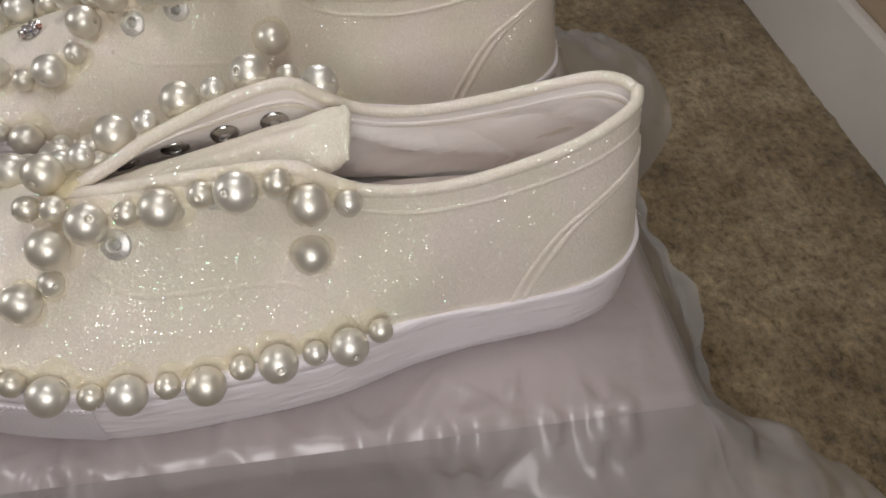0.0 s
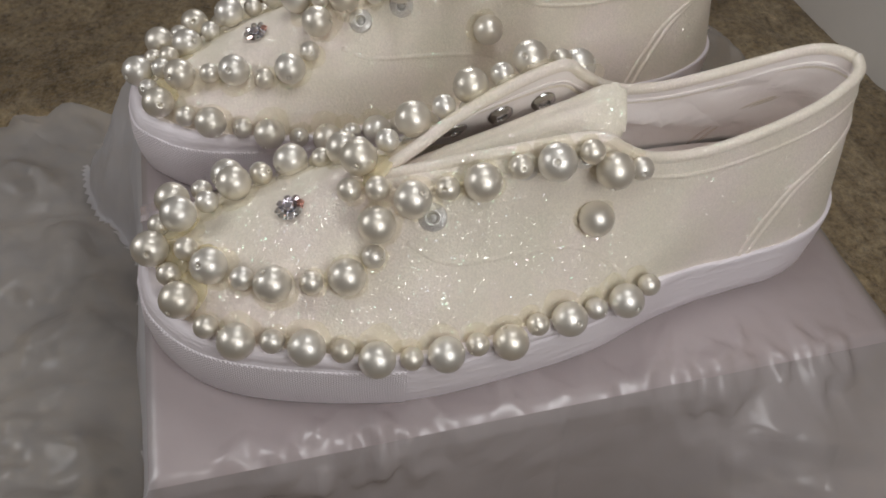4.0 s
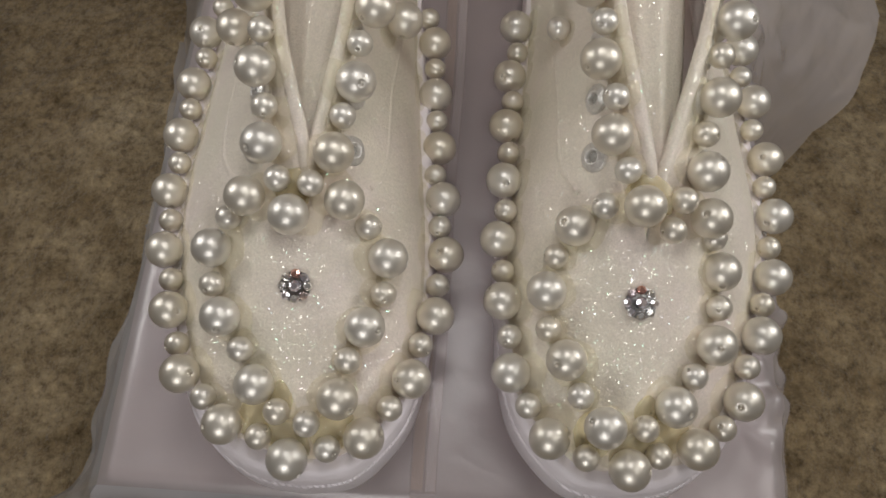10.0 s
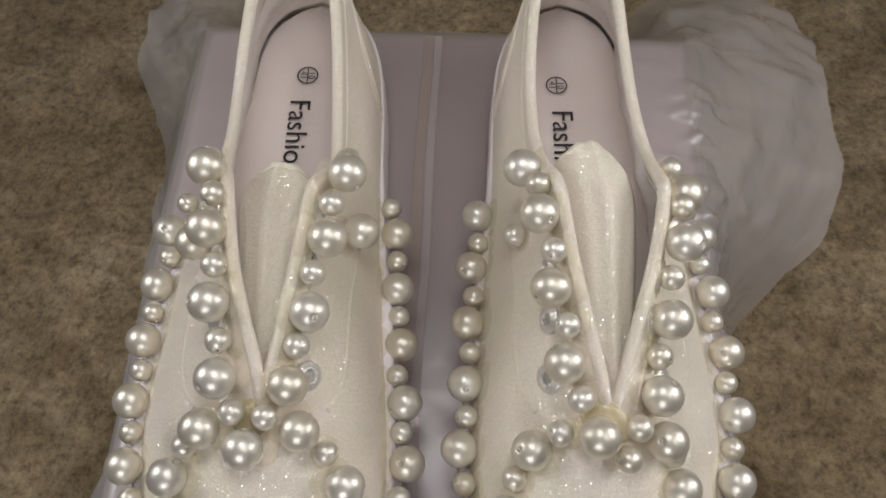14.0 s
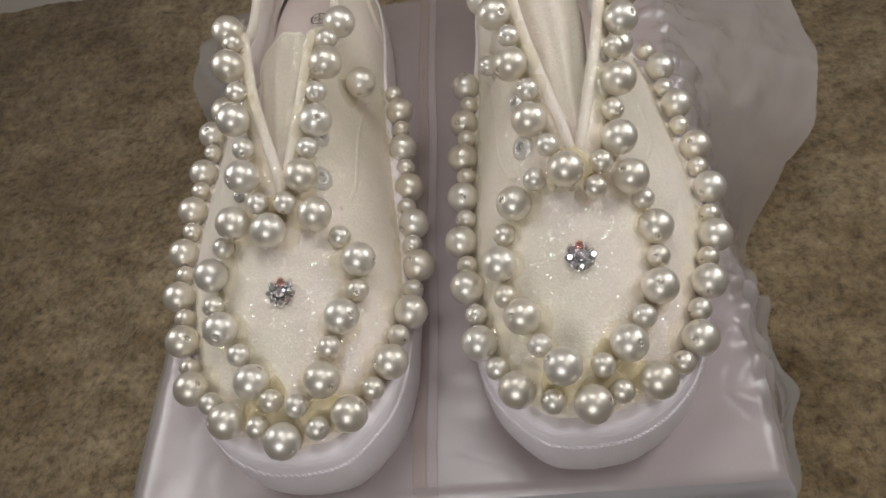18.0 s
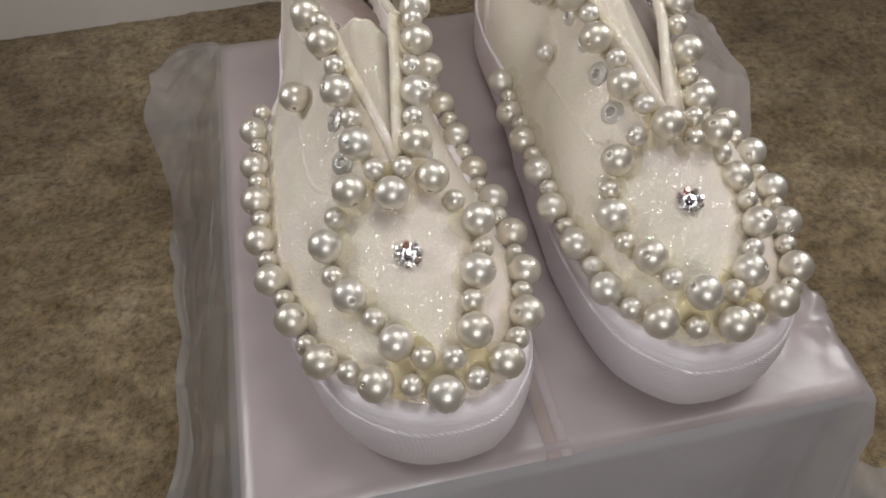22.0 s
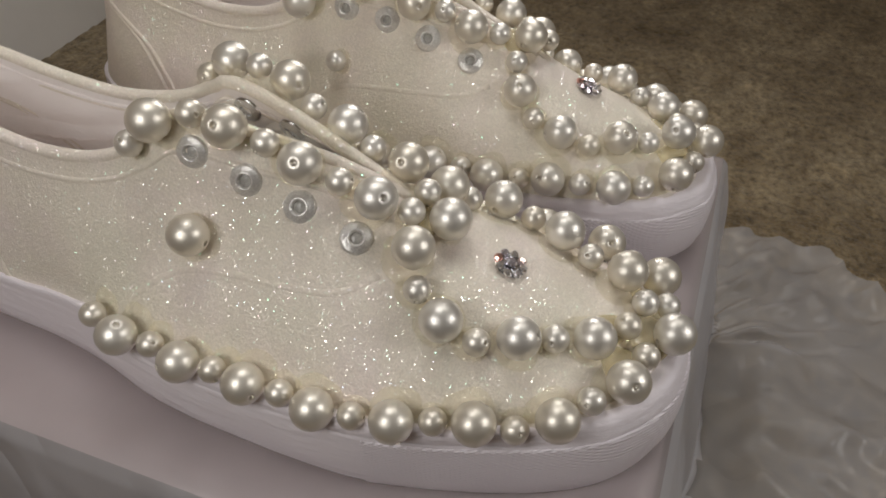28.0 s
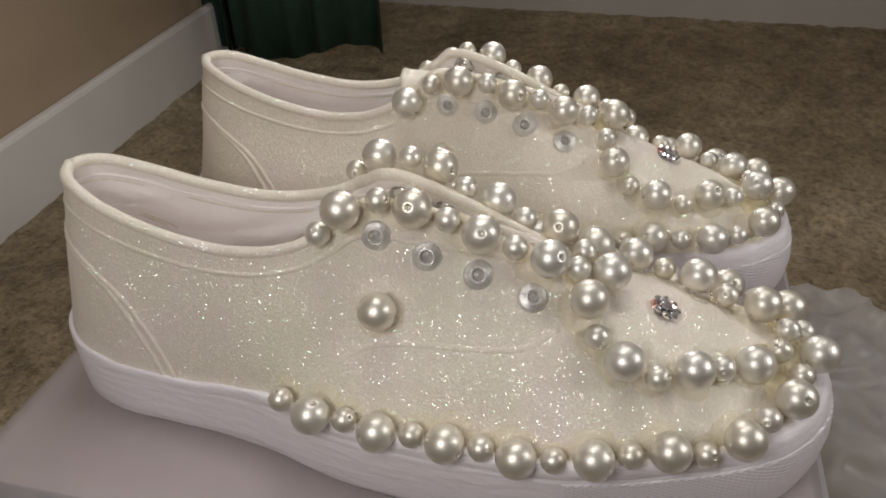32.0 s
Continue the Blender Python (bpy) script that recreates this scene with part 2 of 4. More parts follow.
def carpet_material():
    m, nt, b = material("beige_carpet", (0.30, 0.25, 0.18), 0.95)
    v = coords(nt)
    big = ramp(nt, noise_tex(nt, v, 11, 6, 0.65), [(0.30, (0.20, 0.148, 0.082)), (0.5, (0.345, 0.272, 0.17)), (0.7, (0.48, 0.395, 0.265))])
    fine = ramp(nt, noise_tex(nt, v, 170, 6, 0.78), [(0.30, (0.25, 0.21, 0.16)), (0.5, (0.90, 0.87, 0.82)), (0.70, (1.4, 1.36, 1.28))])
    mul = nt.nodes.new("ShaderNodeMix")
    mul.data_type, mul.blend_type = "RGBA", "MULTIPLY"
    mul.inputs["Factor"].default_value = 1.0
    clump = nt.nodes.new("ShaderNodeMix")
    clump.data_type, clump.blend_type = "RGBA", "MULTIPLY"
    clump.inputs["Factor"].default_value = 1.0
    nt.links.new(big, clump.inputs["A"])
    nt.links.new(ramp(nt, noise_tex(nt, v, 46, 3, 0.6), [(0.34, (0.76, 0.73, 0.67)), (0.5, (1.0, 1.0, 1.0)), (0.66, (1.18, 1.17, 1.14))]), clump.inputs["B"])
    nt.links.new(clump.outputs["Result"], mul.inputs["A"])
    nt.links.new(fine, mul.inputs["B"])
    nt.links.new(mul.outputs["Result"], b.inputs["Base Color"])
    b.inputs["Specular IOR Level"].default_value = 0.1
    b.inputs["Sheen Weight"].default_value = 0.2
    n1 = bump(nt, noise_tex(nt, v, 330, 3, 0.7), 0.9, 0.004)
    nt.links.new(bump(nt, noise_tex(nt, v, 60, 3), 0.6, 0.008, n1), b.inputs["Normal"])
    return m


def plain(name, a, c, scale, rough, bump_scale=300, strength=0.1):
    m, nt, b = material(name, a, rough)
    v = coords(nt)
    nt.links.new(ramp(nt, noise_tex(nt, v, scale, 5), [(0.3, a), (0.7, c)]), b.inputs["Base Color"])
    nt.links.new(bump(nt, noise_tex(nt, v, bump_scale, 3), strength, 0.002), b.inputs["Normal"])
    return m


GLITTER = glitter_fabric()
LINING = lining_fabric()
RUBBER = rubber(False)
TOE_RUBBER = rubber(True)
PEARL = pearl_material()
GLUE = clear_material("clear_glue", (0.97, 0.94, 0.86), 0.88, 0.08)
OLD_GLUE = clear_material("yellowed_glue", (0.93, 0.87, 0.66), 0.66, 0.10)
FILM = plastic_film("white_plastic_film", (0.51, 0.50, 0.51), (0.66, 0.645, 0.66), 0.58, 0.6, 26.0, 0.30)
TOP_FILM = plastic_film("taut_plastic_film", (0.50, 0.45, 0.46), (0.61, 0.545, 0.55), 0.40, 0.16, 42.0, 0.24)
# right side of the bag: the lamp's warm tint is put into the film colour
SIDE_FILM = plastic_film("warm_lit_film", (0.52, 0.475, 0.475), (0.66, 0.605, 0.605), 0.50, 0.26, 30.0, 0.22)
# front film paler and less clear: the light falling on it put into colour
FRONT_FILM = plastic_film("brightened_front_film", (0.60, 0.59, 0.62), (0.72, 0.705, 0.735), 0.32, 0.22, 26.0, 0.30)
film_bsdf = TOP_FILM.node_tree.nodes["Principled BSDF"]
film_bsdf.inputs["Coat Weight"].default_value = 1.0
film_bsdf.inputs["Coat IOR"].default_value = 1.7
film_bsdf.inputs["Coat Roughness"].default_value = 0.38
TAPE = clear_material("clear_tape", (0.88, 0.84, 0.84), 0.84, 0.12)
PALE_TAPE = clear_material("folded_tape", (0.90, 0.88, 0.88), 0.45, 0.12)
TAN = plain("tan_tape_edge", (0.40, 0.32, 0.27), (0.47, 0.385, 0.33), 40, 0.4)
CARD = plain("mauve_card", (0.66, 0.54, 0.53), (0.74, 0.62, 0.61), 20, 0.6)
# carton darker than the lid: the shade of the box sides put into its colour
CARTON = plain("shaded_side_card", (0.33, 0.28, 0.27), (0.39, 0.335, 0.325), 20, 0.6)
CARPET = carpet_material()
WALL = plain("tan_wall_paint", (0.42, 0.32, 0.22), (0.48, 0.37, 0.26), 6, 0.8, 180, 0.25)
TRIM = plain("white_trim_paint", (0.76, 0.73, 0.69), (0.82, 0.79, 0.75), 12, 0.4)
GREEN = plain("dark_green_cloth", (0.020, 0.055, 0.038), (0.035, 0.085, 0.06), 25, 0.85, 500, 0.4)
# near-black colour for the shade in the drape's gap
DARK = plain("drape_gap_shade", (0.012, 0.012, 0.012), (0.02, 0.02, 0.02), 25, 0.9)
INSOLE = plain("pink_insole", (0.91, 0.81, 0.77), (0.95, 0.86, 0.82), 30, 0.6, 600, 0.15)
INK = material("black_ink", (0.015, 0.015, 0.018), 0.5)[0]
STEEL = plain("nickel", (0.55, 0.55, 0.55), (0.62, 0.62, 0.62), 200, 0.25)
STEEL.node_tree.nodes["Principled BSDF"].inputs["Metallic"].default_value = 1.0
COATED = plain("glitter_coated_nickel", (0.62, 0.60, 0.57), (0.92, 0.90, 0.86), 1900, 0.34, 1700, 0.16)
COATED.node_tree.nodes["Principled BSDF"].inputs["Metallic"].default_value = 0.55
HOLE = plain("glue_filled_hole", (0.30, 0.29, 0.26), (0.50, 0.48, 0.44), 1200, 0.22, 900, 0.12)


def gem_material():
    m, nt, b = material("cut_glass", (0.9, 0.9, 0.92), 0.1, 0.8)
    info = nt.nodes.new("ShaderNodeObjectInfo")
    col = ramp(nt, info.outputs["Random"], [(0.0, (0.92, 0.9, 0.88)), (0.35, (0.9, 0.9, 0.88)), (0.5, (0.95, 0.42, 0.34)), (0.68, (0.95, 0.60, 0.52)), (0.78, (0.85, 0.82, 0.9)), (1.0, (0.95, 0.93, 0.95))])
    nt.links.new(col, b.inputs["Base Color"])
    return m


GEM = gem_material()


# ---- building helpers ----


def mesh_object(name, verts, faces, mat, parent=None, smooth=True, label=""):
    me = bpy.data.meshes.new(name)
    me.from_pydata([tuple(v) for v in verts], [], [tuple(f) for f in faces])
    me.update()
    if smooth:
        me.polygons.foreach_set("use_smooth", [True] * len(me.polygons))
    me.materials.append(mat)
    ob = new(name, me)
    if parent is not None:
        ob.parent = parent
    if label:
        ob["label"] = label
    return ob


def part(name, bm, mat, parent=None, label="", smooth=True):
    me = bpy.data.meshes.new(name)
    bm.to_mesh(me)
    bm.free()
    if smooth:
        me.polygons.foreach_set("use_smooth", [True] * len(me.polygons))
    me.materials.append(mat)
    ob = new(name, me)
    if parent is not None:
        ob.parent = parent
    if label:
        ob["label"] = label
    return ob


def empty(name, m=None):
    ob = new(name)
    ob.empty_display_size = 0.05
    if m is not None:
        ob.matrix_basis = m
    return ob


def grid_faces(rows, cols, closed=False, flip=False, base=0):
    out = []
    for i in range(rows - 1):
        for j in range(cols if closed else cols - 1):
            k = (j + 1) % cols
            f = (base + i * cols + j, base + i * cols + k, base + (i + 1) * cols + k, base + (i + 1) * cols + j)
            out.append(f[::-1] if flip else f)
    return out


def spline(knots, n):
    """Catmull-Rom through rows of knots, n rows out."""
    k = np.array(knots, float)
    k = np.vstack([2 * k[0] - k[1], k, 2 * k[-1] - k[-2]])
    s = np.linspace(0, len(k) - 3, n)
    i = np.minimum(s.astype(int), len(k) - 4)
    u = (s - i)[:, None]
    a, b, c, d = k[i], k[i + 1], k[i + 2], k[i + 3]
    return 0.5 * (2 * b + (c - a) * u + (2 * a - 5 * b + 4 * c - d) * u**2 + (3 * b - a - 3 * c + d) * u**3)


def tube(points, radius, sides=8, ends=True):
    """Verts and faces of a round cord along points; radius: one number or one for each point."""
    p = np.array(points, float)
    r = np.broadcast_to(np.asarray(radius, float), len(p))
    t = np.gradient(p, axis=0)
    t /= np.linalg.norm(t, axis=1)[:, None] + 1e-12
    up = np.array([0.13, 0.21, 0.97])
    a = np.cross(t, up)
    a /= np.linalg.norm(a, axis=1)[:, None] + 1e-12
    b = np.cross(t, a)
    ang = np.linspace(0, 2 * np.pi, sides, endpoint=False)
    v = p[:, None] + r[:, None, None] * (np.cos(ang)[None, :, None] * a[:, None] + np.sin(ang)[None, :, None] * b[:, None])
    f = grid_faces(len(p), sides, closed=True)
    verts = v.reshape(-1, 3)
    if ends:
        f += [tuple(range(sides)), tuple(range((len(p) - 1) * sides, len(p) * sides))[::-1]]
    return verts, f


def rounded_box(sx, sy, sz, bevel, segments=2):
    bm = bmesh.new()
    bmesh.ops.create_cube(bm, size=1)
    bmesh.ops.scale(bm, vec=(sx, sy, sz), verts=bm.verts)
    bmesh.ops.bevel(bm, geom=bm.edges[:], offset=bevel, segments=segments, affect="EDGES", profile=0.5)
    return bm

# ---- the shoes ----
# Knots from the toe's tip to the heel's back, in the shoe's own frame: u towards its outer side, y towards the heel.
FOOT_OUT = [(-0.1485, -0.004), (-0.1468, 0.008), (-0.1405, 0.0195), (-0.1305, 0.0290), (-0.1150, 0.0365), (-0.0950, 0.0430), (-0.0780, 0.0470),
            (-0.0640, 0.0492), (-0.0450, 0.0492), (-0.0250, 0.0480), (-0.0080, 0.0465), (0.0020, 0.0455), (0.0100, 0.0440), (0.0250, 0.0400),
            (0.0500, 0.0345), (0.0750, 0.0318), (0.0960, 0.0297), (0.1115, 0.0242), (0.1215, 0.0140), (0.1262, 0.0)]
FOOT_IN = [(-0.1485, -0.004), (-0.1466, -0.016), (-0.1390, -0.025), (-0.1290, -0.032), (-0.1140, -0.0362), (-0.0950, -0.0382), (-0.0780, -0.0388),
           (-0.0640, -0.0385), (-0.0450, -0.0370), (-0.0250, -0.0355), (-0.0080, -0.0342), (0.0020, -0.0325), (0.0100, -0.0320), (0.0250, -0.0312),
           (0.0500, -0.0300), (0.0750, -0.0290), (0.0960, -0.0268), (0.1115, -0.0217), (0.1215, -0.0128), (0.1262, 0.0)]
# y, height and half opening of the upper's top edge, from the toe along the throat and the collar
EDGE = [(-0.1400, 0.0425, 0.0), (-0.1375, 0.0430, 0.0), (-0.1310, 0.0440, 0.0), (-0.1220, 0.0470, 0.0), (-0.1090, 0.0515, 0.0), (-0.0920, 0.0580, 0.0),
        (-0.0780, 0.0650, 0.0), (-0.0650, 0.0715, 0.0018), (-0.0450, 0.0785, 0.0068), (-0.0250, 0.0850, 0.0115), (-0.0080, 0.0895, 0.0150),
        (0.0010, 0.0890, 0.0170), (0.0080, 0.0840, 0.0186), (0.0220, 0.0770, 0.0195), (0.0450, 0.0745, 0.0193), (0.0680, 0.0780, 0.0182),
        (0.0880, 0.0840, 0.0160), (0.1010, 0.0890, 0.0122), (0.1085, 0.0910, 0.0070), (0.1120, 0.0915, 0.0)]
# how far the throat lies off the middle line, in units of the shoe's own lean
LEAN = [0, 0, 0, 0, 0, 0.05, 0.4, 1, 1.15, 1.25, 1.3, 1.2, 0.9, 0.4, 0, -0.2, -0.2, -0.2, -0.1, 0]
STATIONS, STEPS = 115, 21


def foxing_top(y):
    """Height of the rubber band's upper line along the shoe."""
    return np.interp(y, [-0.145, -0.09, 0.0, 0.03, 0.062, 0.09, 0.115, 0.127], [0.035, 0.0305, 0.0305, 0.0315, 0.0258, 0.0268, 0.0305, 0.0325])


def upper_half(outer, lean, lift, throat, gape=1.0, dent=1.0):
    """Rows (stations) of points from the sole's edge up to the top edge."""
    foot = spline(FOOT_OUT if outer else FOOT_IN, STATIONS)
    edge = spline(EDGE, STATIONS)
    off = spline([(v,) for v in LEAN], STATIONS)[:, 0] * lean * (1.1 if outer else 0.75)
    side = 1 if outer else -1
    a = np.linspace(0, 1, STEPS)[None, :]
    th = a * np.pi / 2
    yb, ub = foot[:, :1], foot[:, 1:2]
    ye, ze, ue = edge[:, :1], edge[:, 1:2], (side * np.maximum(edge[:, 2], 0) * (1 - (1 - gape) * np.clip((0.012 - edge[:, 0]) / 0.012, 0, 1)) + off)[:, None]
    tip = np.clip((yb + 0.147) / 0.03, 0, 1)
    ue = ue * tip + (1 - tip) * ue.clip(-0.004, -0.004)
    ze = ze + lift * np.clip((ye + 0.13) / 0.04, 0, 1) * np.clip((-0.05 - ye) / 0.025, 0, 1)
    ze = ze + throat * np.clip((ye + 0.075) / 0.03, 0, 1) * np.clip((0.03 - ye) / 0.03, 0, 1)
    zb = foxing_top(yb) - 0.004
    k = np.clip((-0.015 - yb) / 0.08, 0.10, 1.0)  # round over the toes, straighter round the heel
    cu, sz = np.cos(th) ** (1.5 if outer else 1.15), np.sin(th) ** (1.25 if outer else 1.05)
    u_round, z_round = ue + (ub - ue) * cu, zb + (ze - zb) * sz
    u_flat, z_flat = ub + (ue - ub) * a, zb + (ze - zb) * a
    u = k * u_round + (1 - k) * u_flat
    z = k * z_round + (1 - k) * z_flat
    hollow = dent * (0.0032 if outer else 0.0022) * np.clip(1 - np.abs(yb + 0.004) / 0.042, 0, 1) ** 0.7 * np.sin(np.pi * a) ** 1.2
    u = u - (hollow if outer else -hollow)
    y = yb + (ye - yb) * (k * sz + (1 - k) * a)
    return np.stack([u, y, z], -1)
# pearl places in millimetres, chain by chain, in each shoe's frame
LEFT_PEARLS = {
    "outer_rim": [(44.4, 21.9, 36.4), (49.2, 9.9, 36.4), (47.9, -0.7, 35.0), (50.8, -12.0, 34.6), (50.2, -23.2, 35.1), (51.9, -34.1, 35.2), (50.8, -45.0, 34.3), (52.0, -56.0, 33.8), (50.6, -67.0, 33.4), (49.8, -78.7, 35.3), (46.1, -89.3, 35.2), (44.3, -100.4, 37.1), (40.8, -111.0, 34.4), (36.9, -121.6, 38.5), (28.0, -128.8, 39.4), (20.3, -137.3, 42.0), (9.0, -140.4, 41.4)],
    "inner_rim": [(-0.8, -147.2, 43.0), (-12.5, -143.5, 42.2), (-23.5, -140.0, 43.5), (-30.5, -130.3, 40.6), (-36.8, -121.0, 41.0), (-39.0, -109.2, 37.8), (-43.4, -99.0, 36.8), (-43.6, -87.2, 33.1), (-45.9, -75.7, 32.4), (-43.5, -65.2, 32.2), (-44.2, -54.7, 32.2), (-41.0, -44.4, 30.5), (-41.5, -32.3, 28.9), (-40.6, -21.6, 30.1), (-39.7, -11.0, 31.3), (-39.1, 0.2, 31.8), (-38.6, 11.4, 32.3), (-35.9, 22.4, 33.0)],
    "ring": [(1.5, -79.2, 69.3), (15.9, -73.1, 68.4), (22.5, -76.4, 59.4), (27.4, -85.0, 54.8), (27.4, -95.4, 50.0), (22.8, -106.0, 50.7), (16.3, -115.0, 46.8), (10.9, -125.4, 45.3), (3.2, -133.4, 45.6), (-6.4, -136.9, 47.4), (-15.3, -129.9, 50.0), (-17.5, -118.2, 50.6), (-22.3, -108.7, 54.3), (-27.2, -97.5, 52.4), (-27.9, -86.9, 56.0), (-21.3, -77.6, 58.4), (-14.6, -73.1, 67.7)],
    "outer_throat": [(10.4, -60.2, 78.1), (10.2, -49.3, 80.9), (13.2, -39.2, 86.5), (12.0, -28.4, 89.9), (14.7, -18.3, 94.6), (13.6, -7.2, 95.8), (17.5, 3.8, 93.6), (19.8, 11.4, 85.6)],
    "inner_throat": [(-11.3, -61.3, 75.7), (-13.0, -49.2, 76.8), (-17.0, -39.8, 81.1), (-17.7, -28.4, 84.6), (-22.2, -18.7, 89.5), (-22.8, -8.0, 91.9), (-26.5, 4.3, 89.6), (-25.5, 13.0, 83.5)],
    "single": [(28.4, -8.5, 64.2), (-29.2, -4.3, 65.6), (5.7, -68.8, 72.2), (-4.5, -69.6, 71.5)],
}
RIGHT_PEARLS = {
    "outer_rim": [(44.6, 20.5, 37.8), (48.8, 10.0, 37.0), (48.2, -0.9, 35.0), (51.1, -12.5, 36.2), (49.9, -23.6, 34.9), (54.0, -34.7, 33.7), (52.3, -46.0, 33.7), (54.2, -57.6, 34.6), (51.8, -68.7, 32.3), (51.0, -80.3, 34.6), (45.8, -90.6, 35.7), (43.4, -101.8, 38.0), (38.0, -112.2, 37.4), (35.6, -123.3, 37.7), (28.1, -132.1, 38.4), (18.6, -139.3, 42.7), (6.7, -141.5, 42.0)],
    "inner_rim": [(-2.8, -146.6, 45.3), (-15.4, -143.2, 43.1), (-26.4, -138.0, 43.8), (-32.5, -127.7, 40.1), (-38.0, -117.7, 40.8), (-38.4, -105.7, 39.6), (-40.3, -94.1, 40.4), (-40.6, -83.1, 38.1), (-42.3, -71.4, 37.9), (-40.0, -60.5, 37.5), (-40.3, -48.8, 37.2), (-39.0, -37.3, 35.9), (-39.9, -25.6, 35.1), (-37.6, -15.4, 35.4), (-37.9, -2.1, 31.6), (-35.8, 7.8, 33.0), (-35.7, 19.2, 33.7)],
    "ring": [(-1.6, -75.2, 75.6), (7.6, -80.4, 70.4), (20.9, -74.1, 66.3), (24.5, -75.6, 55.1), (27.4, -85.1, 50.5), (26.1, -96.7, 49.1), (24.3, -108.9, 49.5), (17.6, -118.0, 46.7), (11.0, -127.8, 47.8), (1.9, -134.6, 47.9), (-11.0, -135.5, 51.9), (-17.5, -125.9, 49.2), (-22.0, -115.8, 51.9), (-26.7, -105.5, 48.9), (-27.6, -94.5, 52.8), (-24.7, -83.6, 54.5), (-19.9, -76.5, 62.4), (-12.2, -72.8, 69.8)],
    "outer_throat": [(18.8, -61.9, 73.2), (18.5, -50.4, 75.5), (22.3, -40.1, 79.9), (22.3, -28.1, 84.2), (26.6, -18.1, 88.3), (26.2, -6.5, 90.2), (29.4, 1.6, 83.6), (27.3, 13.2, 80.1)],
    "inner_throat": [(-6.5, -64.4, 76.9), (-11.1, -54.2, 79.8), (-10.9, -44.1, 84.5), (-15.7, -33.5, 87.9), (-15.0, -23.0, 91.9), (-19.2, -11.6, 93.8), (-18.4, 0.0, 91.6), (-22.4, 9.9, 84.9)],
    "single": [(28.4, 1.0, 60.3), (-23.8, -3.9, 63.3), (11.1, -71.7, 72.9)],
}
# which pearls of a chain are the large ones
LARGE = {"outer_rim": "0101010101010101 0".replace(" ", ""), "inner_rim": "101010101010101010", "outer_throat": "10101010",
         "left_ring": "11010101001010101", "right_ring": "101010101010101010", "left_inner_throat": "10101010", "right_inner_throat": "01010101",
         "left_single": "1100", "right_single": "100"}

SHOES = {
    "left": dict(sign=-1, tongue=0.0100, gape=(1.0, 0.72), dent=1.0, lean=-0.0033, lift=-0.002, throat=(0.003, -0.001), pearls=LEFT_PEARLS, flower=(-0.0001, -0.0968), print_at=(0.0030, 0.0850)),
    "right": dict(sign=1, tongue=0.0150, gape=(1.0, 1.0), dent=1.7, lean=0.0033, lift=0.002, throat=(0.001, 0.0045), pearls=RIGHT_PEARLS, flower=(-0.0001, -0.0988), print_at=(-0.0025, 0.0810)),
}
BIG_R, SMALL_R = 0.0062, 0.0040


def pearl_mesh(radius, name):
    """A bead with the drilled hole through its poles."""
    hole = radius * 0.14
    a0 = math.asin(hole / radius)
    ang = np.linspace(a0, np.pi - a0, 22)
    prof = [(hole * 0.75, math.cos(a0) * radius * 0.80), (hole * 0.90, math.cos(a0) * radius * 0.93), (hole * 0.985, math.cos(a0) * radius * 0.994)]
    prof += [(math.sin(t) * radius, math.cos(t) * radius) for t in ang]
    prof += [(hole * 0.985, -math.cos(a0) * radius * 0.994), (hole * 0.90, -math.cos(a0) * radius * 0.93), (hole * 0.75, -math.cos(a0) * radius * 0.80)]
    n = 30
    th = np.linspace(0, 2 * np.pi, n, endpoint=False)
    verts = [(r * math.cos(t), r * math.sin(t), z) for r, z in prof for t in th]
    faces = grid_faces(len(prof), n, closed=True, flip=True)
    first = len(verts)
    verts += [(0, 0, prof[0][1]), (0, 0, prof[-1][1])]
    last = (len(prof) - 1) * n
    faces += [(first, j, (j + 1) % n) for j in range(n)] + [(first + 1, last + (j + 1) % n, last + j) for j in range(n)]
    me = bpy.data.meshes.new(name)
    me.from_pydata(verts, [], faces)
    me.polygons.foreach_set("use_smooth", [True] * len(me.polygons))
    me.materials.append(PEARL)
    return me


def glue_mesh(radius, name):
    """A flat, uneven dome of clear glue, its base at z = 0."""
    n, rings = 18, 6
    verts, faces = [], []
    for i in range(rings):
        t = i / (rings - 1)
        for j in range(n):
            a = 2 * math.pi * j / n
            wob = 1 + 0.06 * math.sin(3 * a + radius * 900) + 0.04 * math.sin(5 * a)
            r = radius * 1.25 * wob * math.cos(t * math.pi / 2 * 0.96)
            verts.append((r * math.cos(a), r * math.sin(a), radius * (0.52 * math.sin(t * math.pi / 2) - 0.12)))
    faces = grid_faces(rings, n, closed=True) + [tuple(range((rings - 1) * n, rings * n))]
    me = bpy.data.meshes.new(name)
    me.from_pydata(verts, [], faces)
    me.polygons.foreach_set("use_smooth", [True] * len(me.polygons))
    me.materials.append(GLUE)
    return me


BIG, SMALL = pearl_mesh(BIG_R, "pearl"), pearl_mesh(SMALL_R, "pearl")
BIG_GLUE, SMALL_GLUE = glue_mesh(BIG_R, "glue"), glue_mesh(SMALL_R, "glue")


def normals_of(grid):
    du, dv = np.gradient(grid, axis=0), np.gradient(grid, axis=1)
    n = np.cross(du, dv)
    return n / (np.linalg.norm(n, axis=-1)[..., None] + 1e-12)


def on_grid(grid, station, step):
    """Bilinear point of a grid at float indices."""
    i, j = min(max(station, 0), len(grid) - 1.001), min(max(step, 0), grid.shape[1] - 1.001)
    a, b = int(i), int(j)
    u, v = i - a, j - b
    return grid[a, b] * (1 - u) * (1 - v) + grid[a + 1, b] * u * (1 - v) + grid[a, b + 1] * (1 - u) * v + grid[a + 1, b + 1] * u * v


